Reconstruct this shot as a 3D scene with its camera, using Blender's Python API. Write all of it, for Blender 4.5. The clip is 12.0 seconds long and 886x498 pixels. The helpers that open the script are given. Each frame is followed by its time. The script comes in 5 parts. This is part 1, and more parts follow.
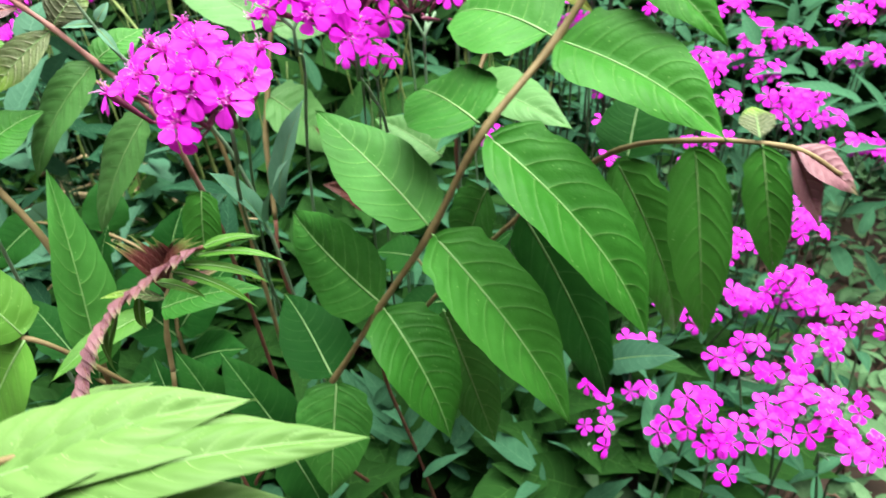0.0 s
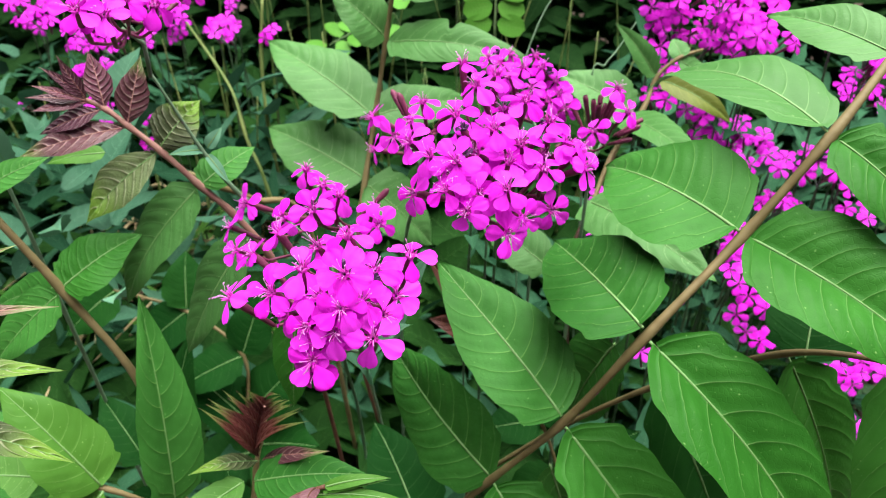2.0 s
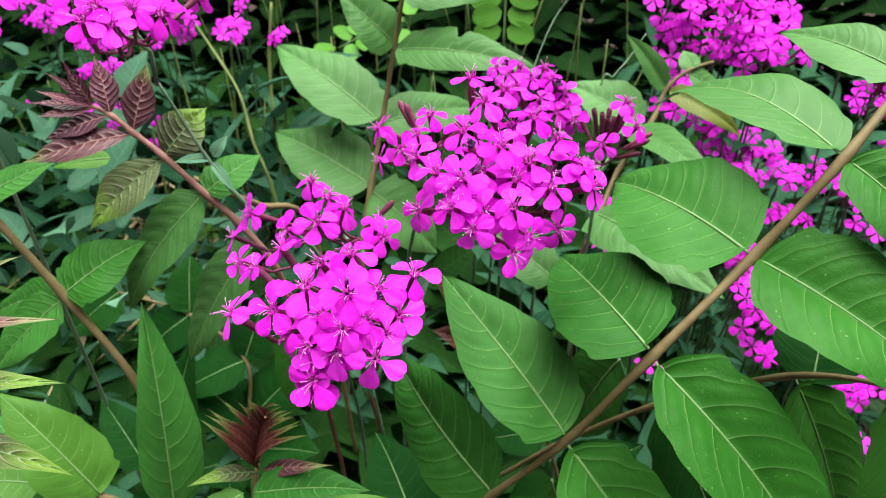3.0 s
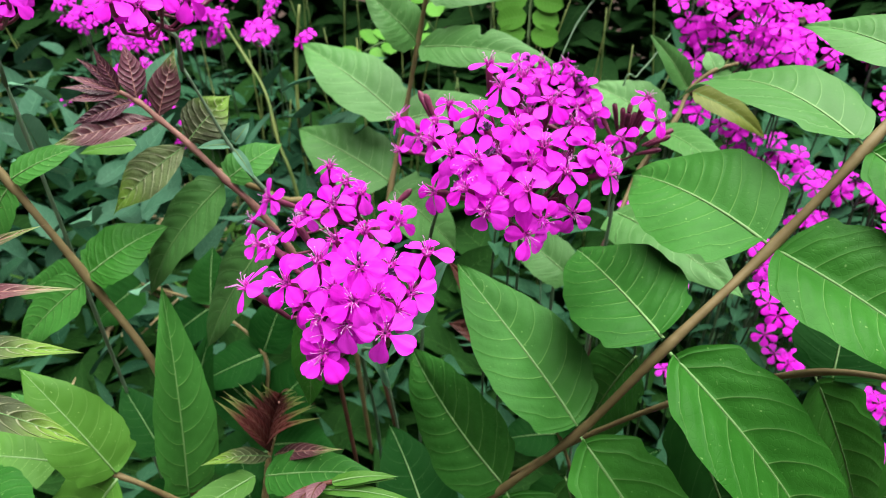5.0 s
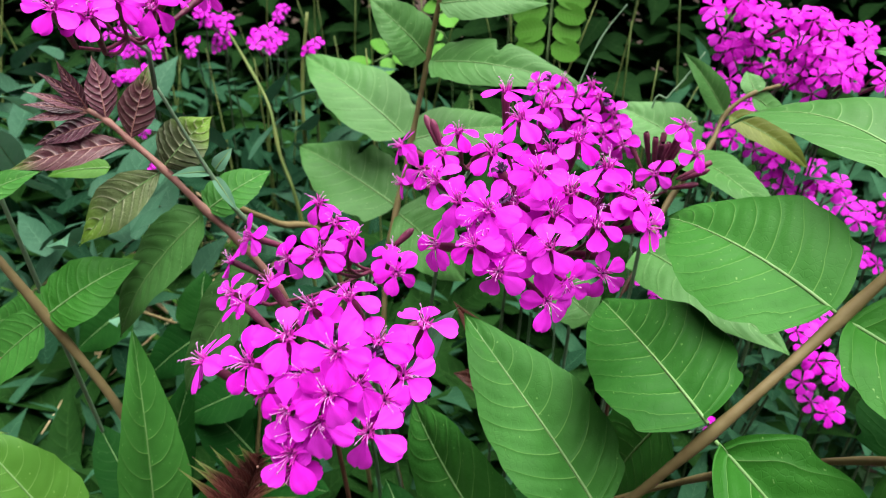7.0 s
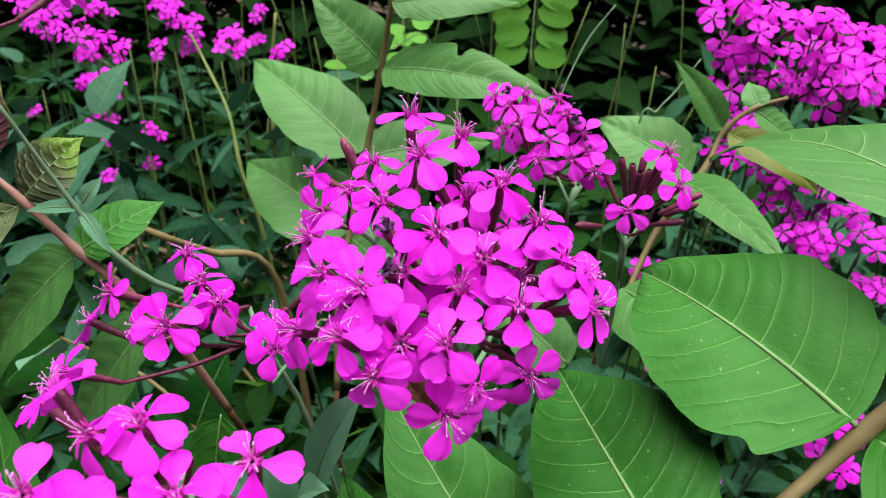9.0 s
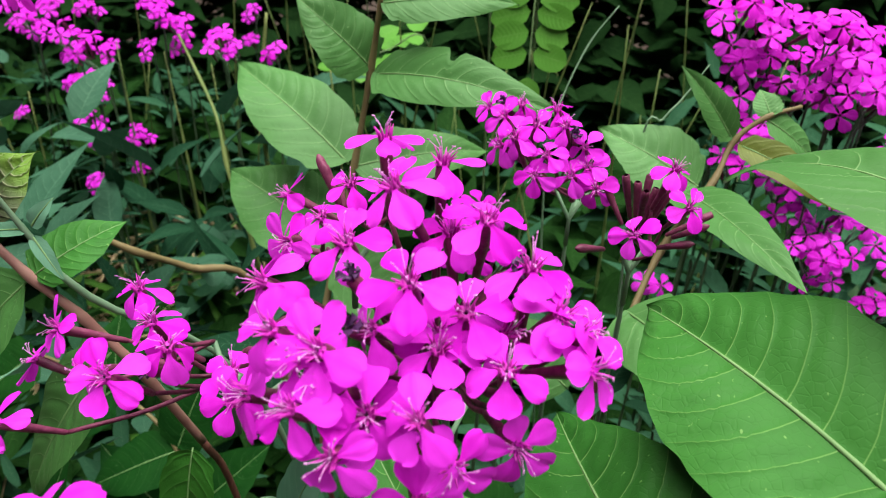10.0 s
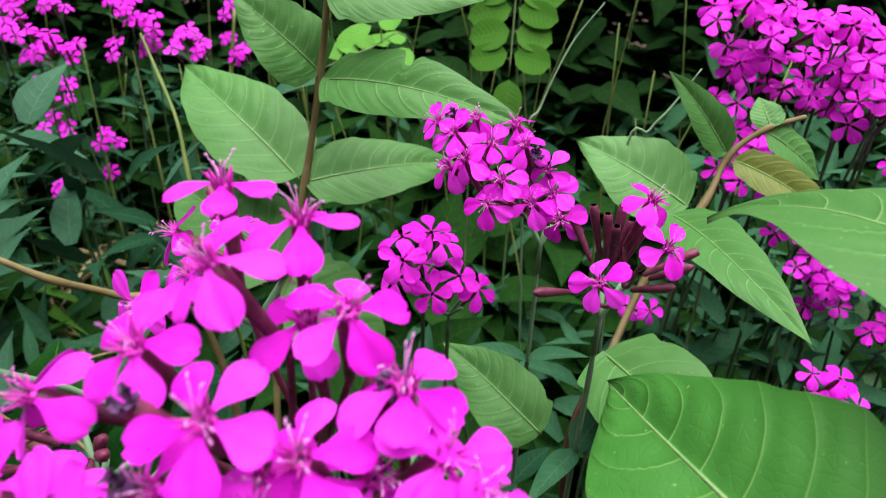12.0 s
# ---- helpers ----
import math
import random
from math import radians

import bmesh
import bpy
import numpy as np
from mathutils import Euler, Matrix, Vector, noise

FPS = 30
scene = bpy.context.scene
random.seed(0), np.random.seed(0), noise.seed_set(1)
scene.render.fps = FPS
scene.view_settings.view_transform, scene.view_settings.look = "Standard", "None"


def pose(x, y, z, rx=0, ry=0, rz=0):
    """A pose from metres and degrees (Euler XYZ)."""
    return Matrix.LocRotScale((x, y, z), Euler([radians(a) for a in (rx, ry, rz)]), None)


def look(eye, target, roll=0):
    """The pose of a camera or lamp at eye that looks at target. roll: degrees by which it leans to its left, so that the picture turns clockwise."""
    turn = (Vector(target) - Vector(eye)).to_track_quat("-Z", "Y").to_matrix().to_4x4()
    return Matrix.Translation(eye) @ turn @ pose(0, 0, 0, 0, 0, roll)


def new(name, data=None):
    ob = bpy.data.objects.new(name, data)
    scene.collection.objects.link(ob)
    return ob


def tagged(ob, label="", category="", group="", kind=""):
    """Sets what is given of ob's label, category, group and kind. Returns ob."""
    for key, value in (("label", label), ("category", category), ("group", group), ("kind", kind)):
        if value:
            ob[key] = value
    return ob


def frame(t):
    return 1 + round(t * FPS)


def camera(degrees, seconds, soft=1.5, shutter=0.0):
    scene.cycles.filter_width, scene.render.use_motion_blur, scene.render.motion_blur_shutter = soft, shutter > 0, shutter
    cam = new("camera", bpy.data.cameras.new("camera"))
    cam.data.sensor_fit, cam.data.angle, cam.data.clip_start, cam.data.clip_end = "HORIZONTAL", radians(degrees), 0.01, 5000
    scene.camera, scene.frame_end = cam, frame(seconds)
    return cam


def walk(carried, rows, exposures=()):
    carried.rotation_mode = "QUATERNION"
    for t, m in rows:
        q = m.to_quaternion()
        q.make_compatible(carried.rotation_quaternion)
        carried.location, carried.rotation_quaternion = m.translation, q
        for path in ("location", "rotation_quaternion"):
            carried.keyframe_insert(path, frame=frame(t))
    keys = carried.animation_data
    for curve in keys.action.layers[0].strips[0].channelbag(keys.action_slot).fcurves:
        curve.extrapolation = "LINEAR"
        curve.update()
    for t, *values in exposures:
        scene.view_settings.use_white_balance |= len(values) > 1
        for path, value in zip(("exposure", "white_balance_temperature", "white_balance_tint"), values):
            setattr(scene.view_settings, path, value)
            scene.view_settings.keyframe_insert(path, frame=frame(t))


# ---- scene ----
cam = camera(66.4, 12.0, soft=0.8, shutter=0.3)
cam.data.dof.use_dof, cam.data.dof.focus_distance, cam.data.dof.aperture_fstop = True, 0.150, 36.0
PATH = [
    (0.0, (0.023, -0.019, 0.630), (-0.083, 1.699, -0.388), -1.9),
    (0.5, (-0.008, 0.007, 0.639), (-0.137, 1.722, -0.382), -0.4),
    (1.0, (-0.019, 0.013, 0.649), (-0.193, 1.730, -0.363), -0.3),
    (1.5, (-0.027, 0.030, 0.675), (-0.202, 1.723, -0.375), 1.3),
    (2.0, (-0.015, 0.042, 0.670), (-0.255, 1.749, -0.343), 0.4),
    (2.5, (-0.017, 0.047, 0.673), (-0.258, 1.753, -0.342), 1.0),
    (4.5, (-0.008, 0.042, 0.669), (-0.323, 1.754, -0.317), 1.2),
    (5.0, (-0.012, 0.042, 0.666), (-0.338, 1.753, -0.317), 1.3),
    (5.5, (-0.012, 0.047, 0.668), (-0.351, 1.758, -0.311), 1.5),
    (6.0, (-0.009, 0.055, 0.662), (-0.361, 1.765, -0.313), 1.5),
    (6.5, (-0.014, 0.064, 0.661), (-0.377, 1.776, -0.306), 1.8),
    (7.0, (-0.017, 0.077, 0.662), (-0.380, 1.790, -0.305), 2.0),
    (7.5, (-0.010, 0.097, 0.663), (-0.385, 1.806, -0.306), 2.1),
    (9.5, (-0.003, 0.137, 0.652), (-0.394, 1.847, -0.309), 2.1),
    (10.0, (-0.004, 0.148, 0.652), (-0.395, 1.855, -0.313), 2.2),
    (10.5, (0.000, 0.157, 0.645), (-0.397, 1.864, -0.320), 2.0),
    (11.0, (0.004, 0.166, 0.643), (-0.398, 1.873, -0.320), 2.1),
    (11.5, (0.005, 0.174, 0.644), (-0.394, 1.878, -0.325), 2.1),
    (12.0, (0.005, 0.185, 0.647), (-0.396, 1.886, -0.325), 2.1),
]
EXPOSURES = [(0.0, 1.45), (0.5, 1.46), (1.0, 1.33), (1.5, 1.03), (2.0, 0.80), (2.5, 0.70), (4.5, 0.64), (7.5, 0.54), (9.5, 0.36), (11.0, 0.34), (12.0, 0.38)]
walk(cam, [(t, look(eye, target, roll)) for t, eye, target, roll in PATH], EXPOSURES)

# ---- light ----
world = bpy.data.worlds.new("overcast_sky")
world.use_nodes = True
scene.world = world
wn = world.node_tree
sky = wn.nodes.new("ShaderNodeTexSky")
sky.sky_type, sky.sun_disc = "NISHITA", False
sky.sun_elevation, sky.sun_rotation = radians(75), radians(120)
sky.air_density, sky.dust_density = 1.0, 2.0
wn.links.new(sky.outputs["Color"], wn.nodes["Background"].inputs["Color"])
wn.nodes["Background"].inputs["Strength"].default_value = 0.008
sun_data = bpy.data.lights.new("sun", "SUN")
sun_data.energy, sun_data.angle, sun_data.color = 7.9, radians(74), (1.0, 0.97, 0.92)
sun = new("sun", sun_data)
sun.matrix_world = look((0.24, 0.36, 3.0), (0, 0.3, 0.5))

GROUND = 0.18


# ---- materials ----
def graph(name):
    mat = bpy.data.materials.new(name)
    mat.use_nodes = True
    nt = mat.node_tree
    return mat, nt, nt.nodes["Principled BSDF"]


def node(nt, kind, **values):
    n = nt.nodes.new(kind)
    for key, value in values.items():
        n.inputs[key].default_value = value
    return n


def calc(nt, op, a, b=0.0, clamp=False):
    n = nt.nodes.new("ShaderNodeMath")
    n.operation, n.use_clamp = op, clamp
    for i, v in enumerate((a, b)):
        if isinstance(v, (int, float)):
            n.inputs[i].default_value = v
        else:
            nt.links.new(v, n.inputs[i])
    return n.outputs[0]


def blend(nt, fac, a, b, how="MIX"):
    n = nt.nodes.new("ShaderNodeMix")
    n.data_type, n.blend_type = "RGBA", how
    for i, v in ((0, fac), (6, a), (7, b)):
        if isinstance(v, (int, float)):
            n.inputs[i].default_value = v
        elif isinstance(v, tuple):
            n.inputs[i].default_value = (*v, 1)
        else:
            nt.links.new(v, n.inputs[i])
    return n.outputs[2]


def ramp(nt, fac, lo, hi):
    n = nt.nodes.new("ShaderNodeMapRange")
    n.interpolation_type = "SMOOTHSTEP"
    nt.links.new(fac, n.inputs[0])
    n.inputs[1].default_value, n.inputs[2].default_value = lo, hi
    return n.outputs[0]


def noise_at(nt, coord, scale, detail=3.0):
    n = node(nt, "ShaderNodeTexNoise", Scale=scale, Detail=detail)
    nt.links.new(coord, n.inputs["Vector"])
    return n.outputs["Fac"]


def thin(nt, bsdf, colour, share):
    """Lets a share of the light through a thin leaf or petal."""
    out = nt.nodes["Material Output"]
    tr = nt.nodes.new("ShaderNodeBsdfTranslucent")
    mix = nt.nodes.new("ShaderNodeMixShader")
    nt.links.new(colour, tr.inputs["Color"])
    mix.inputs[0].default_value = share
    nt.links.new(bsdf.outputs[0], mix.inputs[1])
    nt.links.new(tr.outputs[0], mix.inputs[2])
    nt.links.new(mix.outputs[0], out.inputs["Surface"])


VEINS, SWEEP = 8.5, 0.10


def leaf_material(name, base, light, vein, tip=None, tip_from=0.45, rough=0.5, share=0.10, bump=0.7, shine=0.22, veiny=0.6, wide=0.465):
    mat, nt, bsdf = graph(name)
    tc = nt.nodes.new("ShaderNodeTexCoord")
    sep = nt.nodes.new("ShaderNodeSeparateXYZ")
    nt.links.new(tc.outputs["UV"], sep.inputs[0])
    across = calc(nt, "ABSOLUTE", calc(nt, "SUBTRACT", calc(nt, "MULTIPLY", sep.outputs[0], 2.0), 1.0))
    along = sep.outputs[1]
    wob = calc(nt, "MULTIPLY", calc(nt, "SUBTRACT", noise_at(nt, tc.outputs["Object"], 28.0), 0.5), 0.22)
    reach = calc(nt, "ADD", calc(nt, "MULTIPLY", across, 0.5), calc(nt, "MULTIPLY", calc(nt, "MULTIPLY", across, across), 1.5))
    start = calc(nt, "SUBTRACT", along, calc(nt, "MULTIPLY", reach, SWEEP))
    other = calc(nt, "MULTIPLY", calc(nt, "GREATER_THAN", sep.outputs[0], 0.5), 0.5)
    phase = calc(nt, "ADD", calc(nt, "MULTIPLY", start, VEINS), calc(nt, "ADD", wob, other))
    tri = calc(nt, "ABSOLUTE", calc(nt, "SUBTRACT", calc(nt, "FRACT", phase), 0.5))
    lateral = calc(nt, "MULTIPLY", ramp(nt, tri, wide, 0.495), calc(nt, "SUBTRACT", 1.0, calc(nt, "MULTIPLY", across, 0.75)))
    vor = nt.nodes.new("ShaderNodeTexVoronoi")
    vor.feature = "DISTANCE_TO_EDGE"
    vor.inputs["Scale"].default_value = 560.0
    nt.links.new(tc.outputs["Object"], vor.inputs["Vector"])
    net = ramp(nt, vor.outputs["Distance"], 0.0, 0.12)
    info = nt.nodes.new("ShaderNodeObjectInfo")
    tone = calc(nt, "ADD", calc(nt, "ADD", calc(nt, "MULTIPLY", noise_at(nt, tc.outputs["Object"], 30.0, 2.0), 0.4), calc(nt, "MULTIPLY", noise_at(nt, tc.outputs["Object"], 150.0, 6.0), 0.35)), calc(nt, "MULTIPLY", calc(nt, "SUBTRACT", info.outputs["Random"], 0.5), 0.5))
    colour = blend(nt, ramp(nt, tone, 0.1, 0.75), base, light)
    if tip:
        colour = blend(nt, ramp(nt, along, tip_from, tip_from + 0.4), colour, tip)
    specks = ramp(nt, noise_at(nt, tc.outputs["Object"], 900.0, 1.0), 0.72, 0.80)
    colour = blend(nt, calc(nt, "MULTIPLY", lateral, veiny), colour, vein)
    colour = blend(nt, calc(nt, "MULTIPLY", specks, 0.5), colour, vein)
    mid = ramp(nt, across, 0.035, 0.0)
    colour = blend(nt, calc(nt, "MULTIPLY", mid, 0.5), colour, vein)
    nt.links.new(colour, bsdf.inputs["Base Color"])
    bsdf.inputs["Roughness"].default_value = rough
    bsdf.inputs["Specular IOR Level"].default_value = shine
    crest = calc(nt, "SUBTRACT", 1.0, calc(nt, "POWER", calc(nt, "MULTIPLY", tri, 2.0), 3.0))
    crest = calc(nt, "MULTIPLY", crest, calc(nt, "SUBTRACT", 1.0, calc(nt, "POWER", across, 4.0)))
    vor2 = nt.nodes.new("ShaderNodeTexVoronoi")
    vor2.feature = "DISTANCE_TO_EDGE"
    vor2.inputs["Scale"].default_value = 190.0
    nt.links.new(tc.outputs["Object"], vor2.inputs["Vector"])
    cells = ramp(nt, vor2.outputs["Distance"], 0.0, 0.25)
    height = calc(nt, "ADD", calc(nt, "ADD", calc(nt, "MULTIPLY", net, 0.05), calc(nt, "MULTIPLY", cells, 0.045)), crest)
    bm = node(nt, "ShaderNodeBump", Strength=bump, Distance=0.0022)
    nt.links.new(height, bm.inputs["Height"])
    nt.links.new(bm.outputs[0], bsdf.inputs["Normal"])
    thin(nt, bsdf, colour, share)
    return mat


LEAF = {
    "leaf": leaf_material("leaf_green", (0.017, 0.094, 0.012), (0.045, 0.180, 0.030), (0.24, 0.45, 0.13), rough=0.5, shine=0.11, veiny=0.5, bump=0.3, wide=0.472),
    "quilted": leaf_material("leaf_green_quilted", (0.018, 0.104, 0.010), (0.045, 0.195, 0.026), (0.24, 0.42, 0.14), rough=0.5, shine=0.12, veiny=0.34, bump=0.34, share=0.15, wide=0.472),
    # Paler, greyer green; the sky's sheen on upturned leaflets is in the colour.
    "soft": leaf_material("leaf_sheen_green", (0.048, 0.150, 0.034), (0.076, 0.205, 0.056), (0.26, 0.43, 0.18), bump=0.2, veiny=0.5, shine=0.2, rough=0.5, wide=0.474),
    "fresh": leaf_material("leaf_fresh", (0.040, 0.132, 0.014), (0.066, 0.190, 0.024), (0.24, 0.40, 0.12), bump=0.1, veiny=0.4, shine=0.15),
    "young": leaf_material("leaf_bronze", (0.046, 0.062, 0.026), (0.115, 0.165, 0.062), (0.42, 0.45, 0.28), tip=(0.15, 0.29, 0.035), bump=0.6, veiny=0.8, wide=0.38),
    "red": leaf_material("leaf_maroon", (0.070, 0.018, 0.036), (0.175, 0.062, 0.088), (0.56, 0.36, 0.40), bump=0.7, shine=0.6, rough=0.4, veiny=0.9, wide=0.36),
    "redgreen": leaf_material("leaf_maroon_green", (0.062, 0.018, 0.028), (0.145, 0.055, 0.064), (0.50, 0.33, 0.30), shine=0.55, rough=0.42, tip=(0.16, 0.30, 0.06), tip_from=0.62, bump=0.6, veiny=0.9, wide=0.36),
    "mauve": leaf_material("leaf_mauve", (0.090, 0.028, 0.040), (0.20, 0.095, 0.110), (0.34, 0.22, 0.22), tip=(0.13, 0.22, 0.05), tip_from=0.72, bump=0.35, shine=0.4, veiny=0.35, wide=0.36),
    # Leaf green darkened to paint the shade on lower and covered leaflets.
    "shade_green": leaf_material("leaf_shade_green", (0.006, 0.042, 0.007), (0.014, 0.072, 0.011), (0.06, 0.14, 0.045), shine=0.03, rough=0.6, veiny=0.4, bump=0.16),
    "cover": leaf_material("leaf_groundcover", (0.045, 0.110, 0.045), (0.105, 0.205, 0.095), (0.15, 0.25, 0.13), rough=0.7, bump=0.1, shine=0.1),
    "lime": leaf_material("leaf_lime", (0.085, 0.185, 0.042), (0.13, 0.25, 0.07), (0.34, 0.5, 0.2), bump=0.1, veiny=0.3, shine=0.2, share=0.3),
    "brownred": leaf_material("leaf_brown_red", (0.032, 0.008, 0.008), (0.085, 0.022, 0.019), (0.18, 0.07, 0.05), tip=(0.12, 0.21, 0.04), tip_from=0.62, bump=0.5, wide=0.4),
    "umber": leaf_material("leaf_umber", (0.026, 0.009, 0.007), (0.075, 0.025, 0.018), (0.15, 0.06, 0.045), bump=0.5, shine=0.2, wide=0.4),
    "olive": leaf_material("leaf_olive", (0.10, 0.13, 0.02), (0.16, 0.20, 0.04), (0.3, 0.35, 0.12), bump=0.2),
    # Catchfly green darkened to put undergrowth shade into colour; 'pale' is the light copy.
    "glaucous_shade": leaf_material("leaf_bluish", (0.012, 0.050, 0.024), (0.036, 0.115, 0.058), (0.09, 0.19, 0.11), rough=0.75, bump=0.1, shine=0.02),
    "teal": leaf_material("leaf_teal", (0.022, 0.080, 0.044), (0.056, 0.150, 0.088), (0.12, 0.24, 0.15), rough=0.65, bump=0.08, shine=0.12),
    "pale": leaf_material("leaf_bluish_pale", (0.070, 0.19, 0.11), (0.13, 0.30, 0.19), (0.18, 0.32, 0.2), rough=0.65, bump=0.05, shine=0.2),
    # Low weeds: the shade from taller plants is mixed into this green.
    "weed": leaf_material("leaf_weed_shade", (0.007, 0.030, 0.006), (0.016, 0.060, 0.011), (0.05, 0.12, 0.03), rough=0.7, bump=0.2, shine=0.03),
    "locust": leaf_material("leaf_small_oval", (0.066, 0.21, 0.024), (0.105, 0.30, 0.045), (0.15, 0.3, 0.08), bump=0.1, shine=0.1),
    # Nearly black green: deep shade behind the bed is part of the colour.
    "dark": leaf_material("leaf_hedge_shade", (0.007, 0.028, 0.008), (0.018, 0.056, 0.014), (0.05, 0.11, 0.035), rough=0.75, bump=0.1, shine=0.02),
}


def plain(name, a, b, scale, rough=0.6, share=0.0, bump=0.0):
    """Two tones mixed by grain and by object."""
    mat, nt, bsdf = graph(name)
    tc = nt.nodes.new("ShaderNodeTexCoord")
    info = nt.nodes.new("ShaderNodeObjectInfo")
    geo = nt.nodes.new("ShaderNodeNewGeometry")
    grain = noise_at(nt, tc.outputs["Object"], scale, 5.0)
    mixr = calc(nt, "MULTIPLY", calc(nt, "ADD", info.outputs["Random"], geo.outputs["Random Per Island"]), 0.25)
    colour = blend(nt, ramp(nt, calc(nt, "ADD", calc(nt, "MULTIPLY", grain, 0.7), mixr), 0.3, 0.9), a, b)
    nt.links.new(colour, bsdf.inputs["Base Color"])
    bsdf.inputs["Roughness"].default_value = rough
    bsdf.inputs["Specular IOR Level"].default_value = 0.3
    if bump:
        bm = node(nt, "ShaderNodeBump", Strength=bump, Distance=0.002)
        nt.links.new(grain, bm.inputs["Height"])
        nt.links.new(bm.outputs[0], bsdf.inputs["Normal"])
    if share:
        thin(nt, bsdf, colour, share)
    return mat


def petal_material():
    mat, nt, bsdf = graph("petal_magenta")
    tc = nt.nodes.new("ShaderNodeTexCoord")
    sep = nt.nodes.new("ShaderNodeSeparateXYZ")
    nt.links.new(tc.outputs["UV"], sep.inputs[0])
    info = nt.nodes.new("ShaderNodeObjectInfo")
    tone = calc(nt, "ADD", calc(nt, "MULTIPLY", noise_at(nt, tc.outputs["Object"], 260.0), 0.6), calc(nt, "MULTIPLY", info.outputs["Random"], 0.4))
    colour = blend(nt, ramp(nt, tone, 0.25, 0.8), (0.74, 0.012, 0.68), (0.95, 0.055, 0.95))
    streak = ramp(nt, calc(nt, "ABSOLUTE", calc(nt, "SUBTRACT", calc(nt, "FRACT", calc(nt, "MULTIPLY", sep.outputs[0], 7.0)), 0.5)), 0.42, 0.5)
    fade = ramp(nt, sep.outputs[1], 0.85, 0.2)
    colour = blend(nt, calc(nt, "MULTIPLY", calc(nt, "MULTIPLY", streak, fade), 0.42), colour, (0.46, 0.010, 0.38))
    colour = blend(nt, calc(nt, "MULTIPLY", ramp(nt, sep.outputs[1], 0.16, 0.0), 0.5), colour, (0.42, 0.008, 0.28))
    nt.links.new(colour, bsdf.inputs["Base Color"])
    bsdf.inputs["Roughness"].default_value = 0.55
    bsdf.inputs["Specular IOR Level"].default_value = 0.1
    bm = node(nt, "ShaderNodeBump", Strength=0.3, Distance=0.0003)
    nt.links.new(streak, bm.inputs["Height"])
    nt.links.new(bm.outputs[0], bsdf.inputs["Normal"])
    thin(nt, bsdf, colour, 0.32)
    return mat


PETAL = petal_material()
CALYX = plain("calyx_purple", (0.060, 0.010, 0.026), (0.19, 0.036, 0.088), 420, 0.5, bump=0.3)
SCALE = plain("scale_crimson", (0.34, 0.010, 0.22), (0.80, 0.06, 0.66), 500, 0.5, 0.2)
STAMEN = plain("stamen_lilac", (0.60, 0.12, 0.56), (0.80, 0.40, 0.80), 300, 0.5, 0.2)
ANTHER = plain("anther_dark", (0.05, 0.015, 0.07), (0.10, 0.04, 0.12), 400, 0.7)
BARK = plain("stalk_tan", (0.12, 0.090, 0.036), (0.21, 0.168, 0.078), 130, 0.6, bump=0.3)
BARK_RED = plain("stalk_reddish", (0.055, 0.022, 0.016), (0.13, 0.055, 0.036), 130, 0.55, bump=0.3)
BARK_ROSE = plain("stalk_rose", (0.22, 0.085, 0.08), (0.34, 0.19, 0.15), 130, 0.5, bump=0.2)
BARK_GREEN = plain("stalk_green", (0.09, 0.17, 0.06), (0.20, 0.30, 0.13), 120, 0.55)
RIB = plain("midrib_pale", (0.11, 0.23, 0.07), (0.18, 0.31, 0.12), 200, 0.5)
RIB_RED = plain("midrib_rose", (0.32, 0.14, 0.13), (0.45, 0.26, 0.22), 200, 0.5)
STEM = plain("stem_bluish", (0.07, 0.15, 0.08), (0.15, 0.25, 0.15), 100, 0.55)
# Darkened copy of STEM: far stems get their shade from the colour.
STEM_FAR = plain("stem_far_shade", (0.025, 0.06, 0.025), (0.06, 0.11, 0.05), 100, 0.7)
STRAW = plain("straw_dry", (0.30, 0.22, 0.11), (0.52, 0.43, 0.24), 60, 0.7)
GRASS = plain("grass_stalk", (0.09, 0.15, 0.035), (0.24, 0.28, 0.09), 40, 0.6, 0.1)
SOIL = plain("soil", (0.012, 0.009, 0.006), (0.055, 0.036, 0.026), 35, 0.95, bump=0.9)
CHIP = plain("bark_chip", (0.05, 0.028, 0.02), (0.16, 0.10, 0.07), 90, 0.9, bump=0.5)


# ---- mesh tools ----
def mesh_object(name, verts, faces, mat, parent=None, uv=None, smooth=True, label=""):
    me = bpy.data.meshes.new(name)
    me.from_pydata([tuple(v) for v in verts], [], faces)
    if uv is not None:
        layer = me.uv_layers.new(name="UVMap")
        idx = np.empty(len(me.loops), dtype=np.int32)
        me.loops.foreach_get("vertex_index", idx)
        layer.data.foreach_set("uv", np.asarray(uv, dtype=np.float32)[idx].ravel())
    for m in (mat if isinstance(mat, (list, tuple)) else [mat]):
        me.materials.append(m)
    if smooth:
        me.polygons.foreach_set("use_smooth", [True] * len(me.polygons))
    ob = new(name, me)
    if parent:
        ob.parent = parent
        ob.matrix_parent_inverse = parent.matrix_world.inverted()
    if label:
        tagged(ob, label)
    return ob


def smooth_line(points, steps=6):
    """A Catmull-Rom line through the points."""
    p = [Vector(q) for q in points]
    p = [p[0] * 2 - p[1], *p, p[-1] * 2 - p[-2]]
    line = []
    for i in range(1, len(p) - 2):
        for k in range(steps):
            t = k / steps
            a, b, c, d = p[i - 1], p[i], p[i + 1], p[i + 2]
            line.append(0.5 * (2 * b + (c - a) * t + (2 * a - 5 * b + 4 * c - d) * t * t + (3 * b - a - 3 * c + d) * t ** 3))
    return line + [p[-2]]


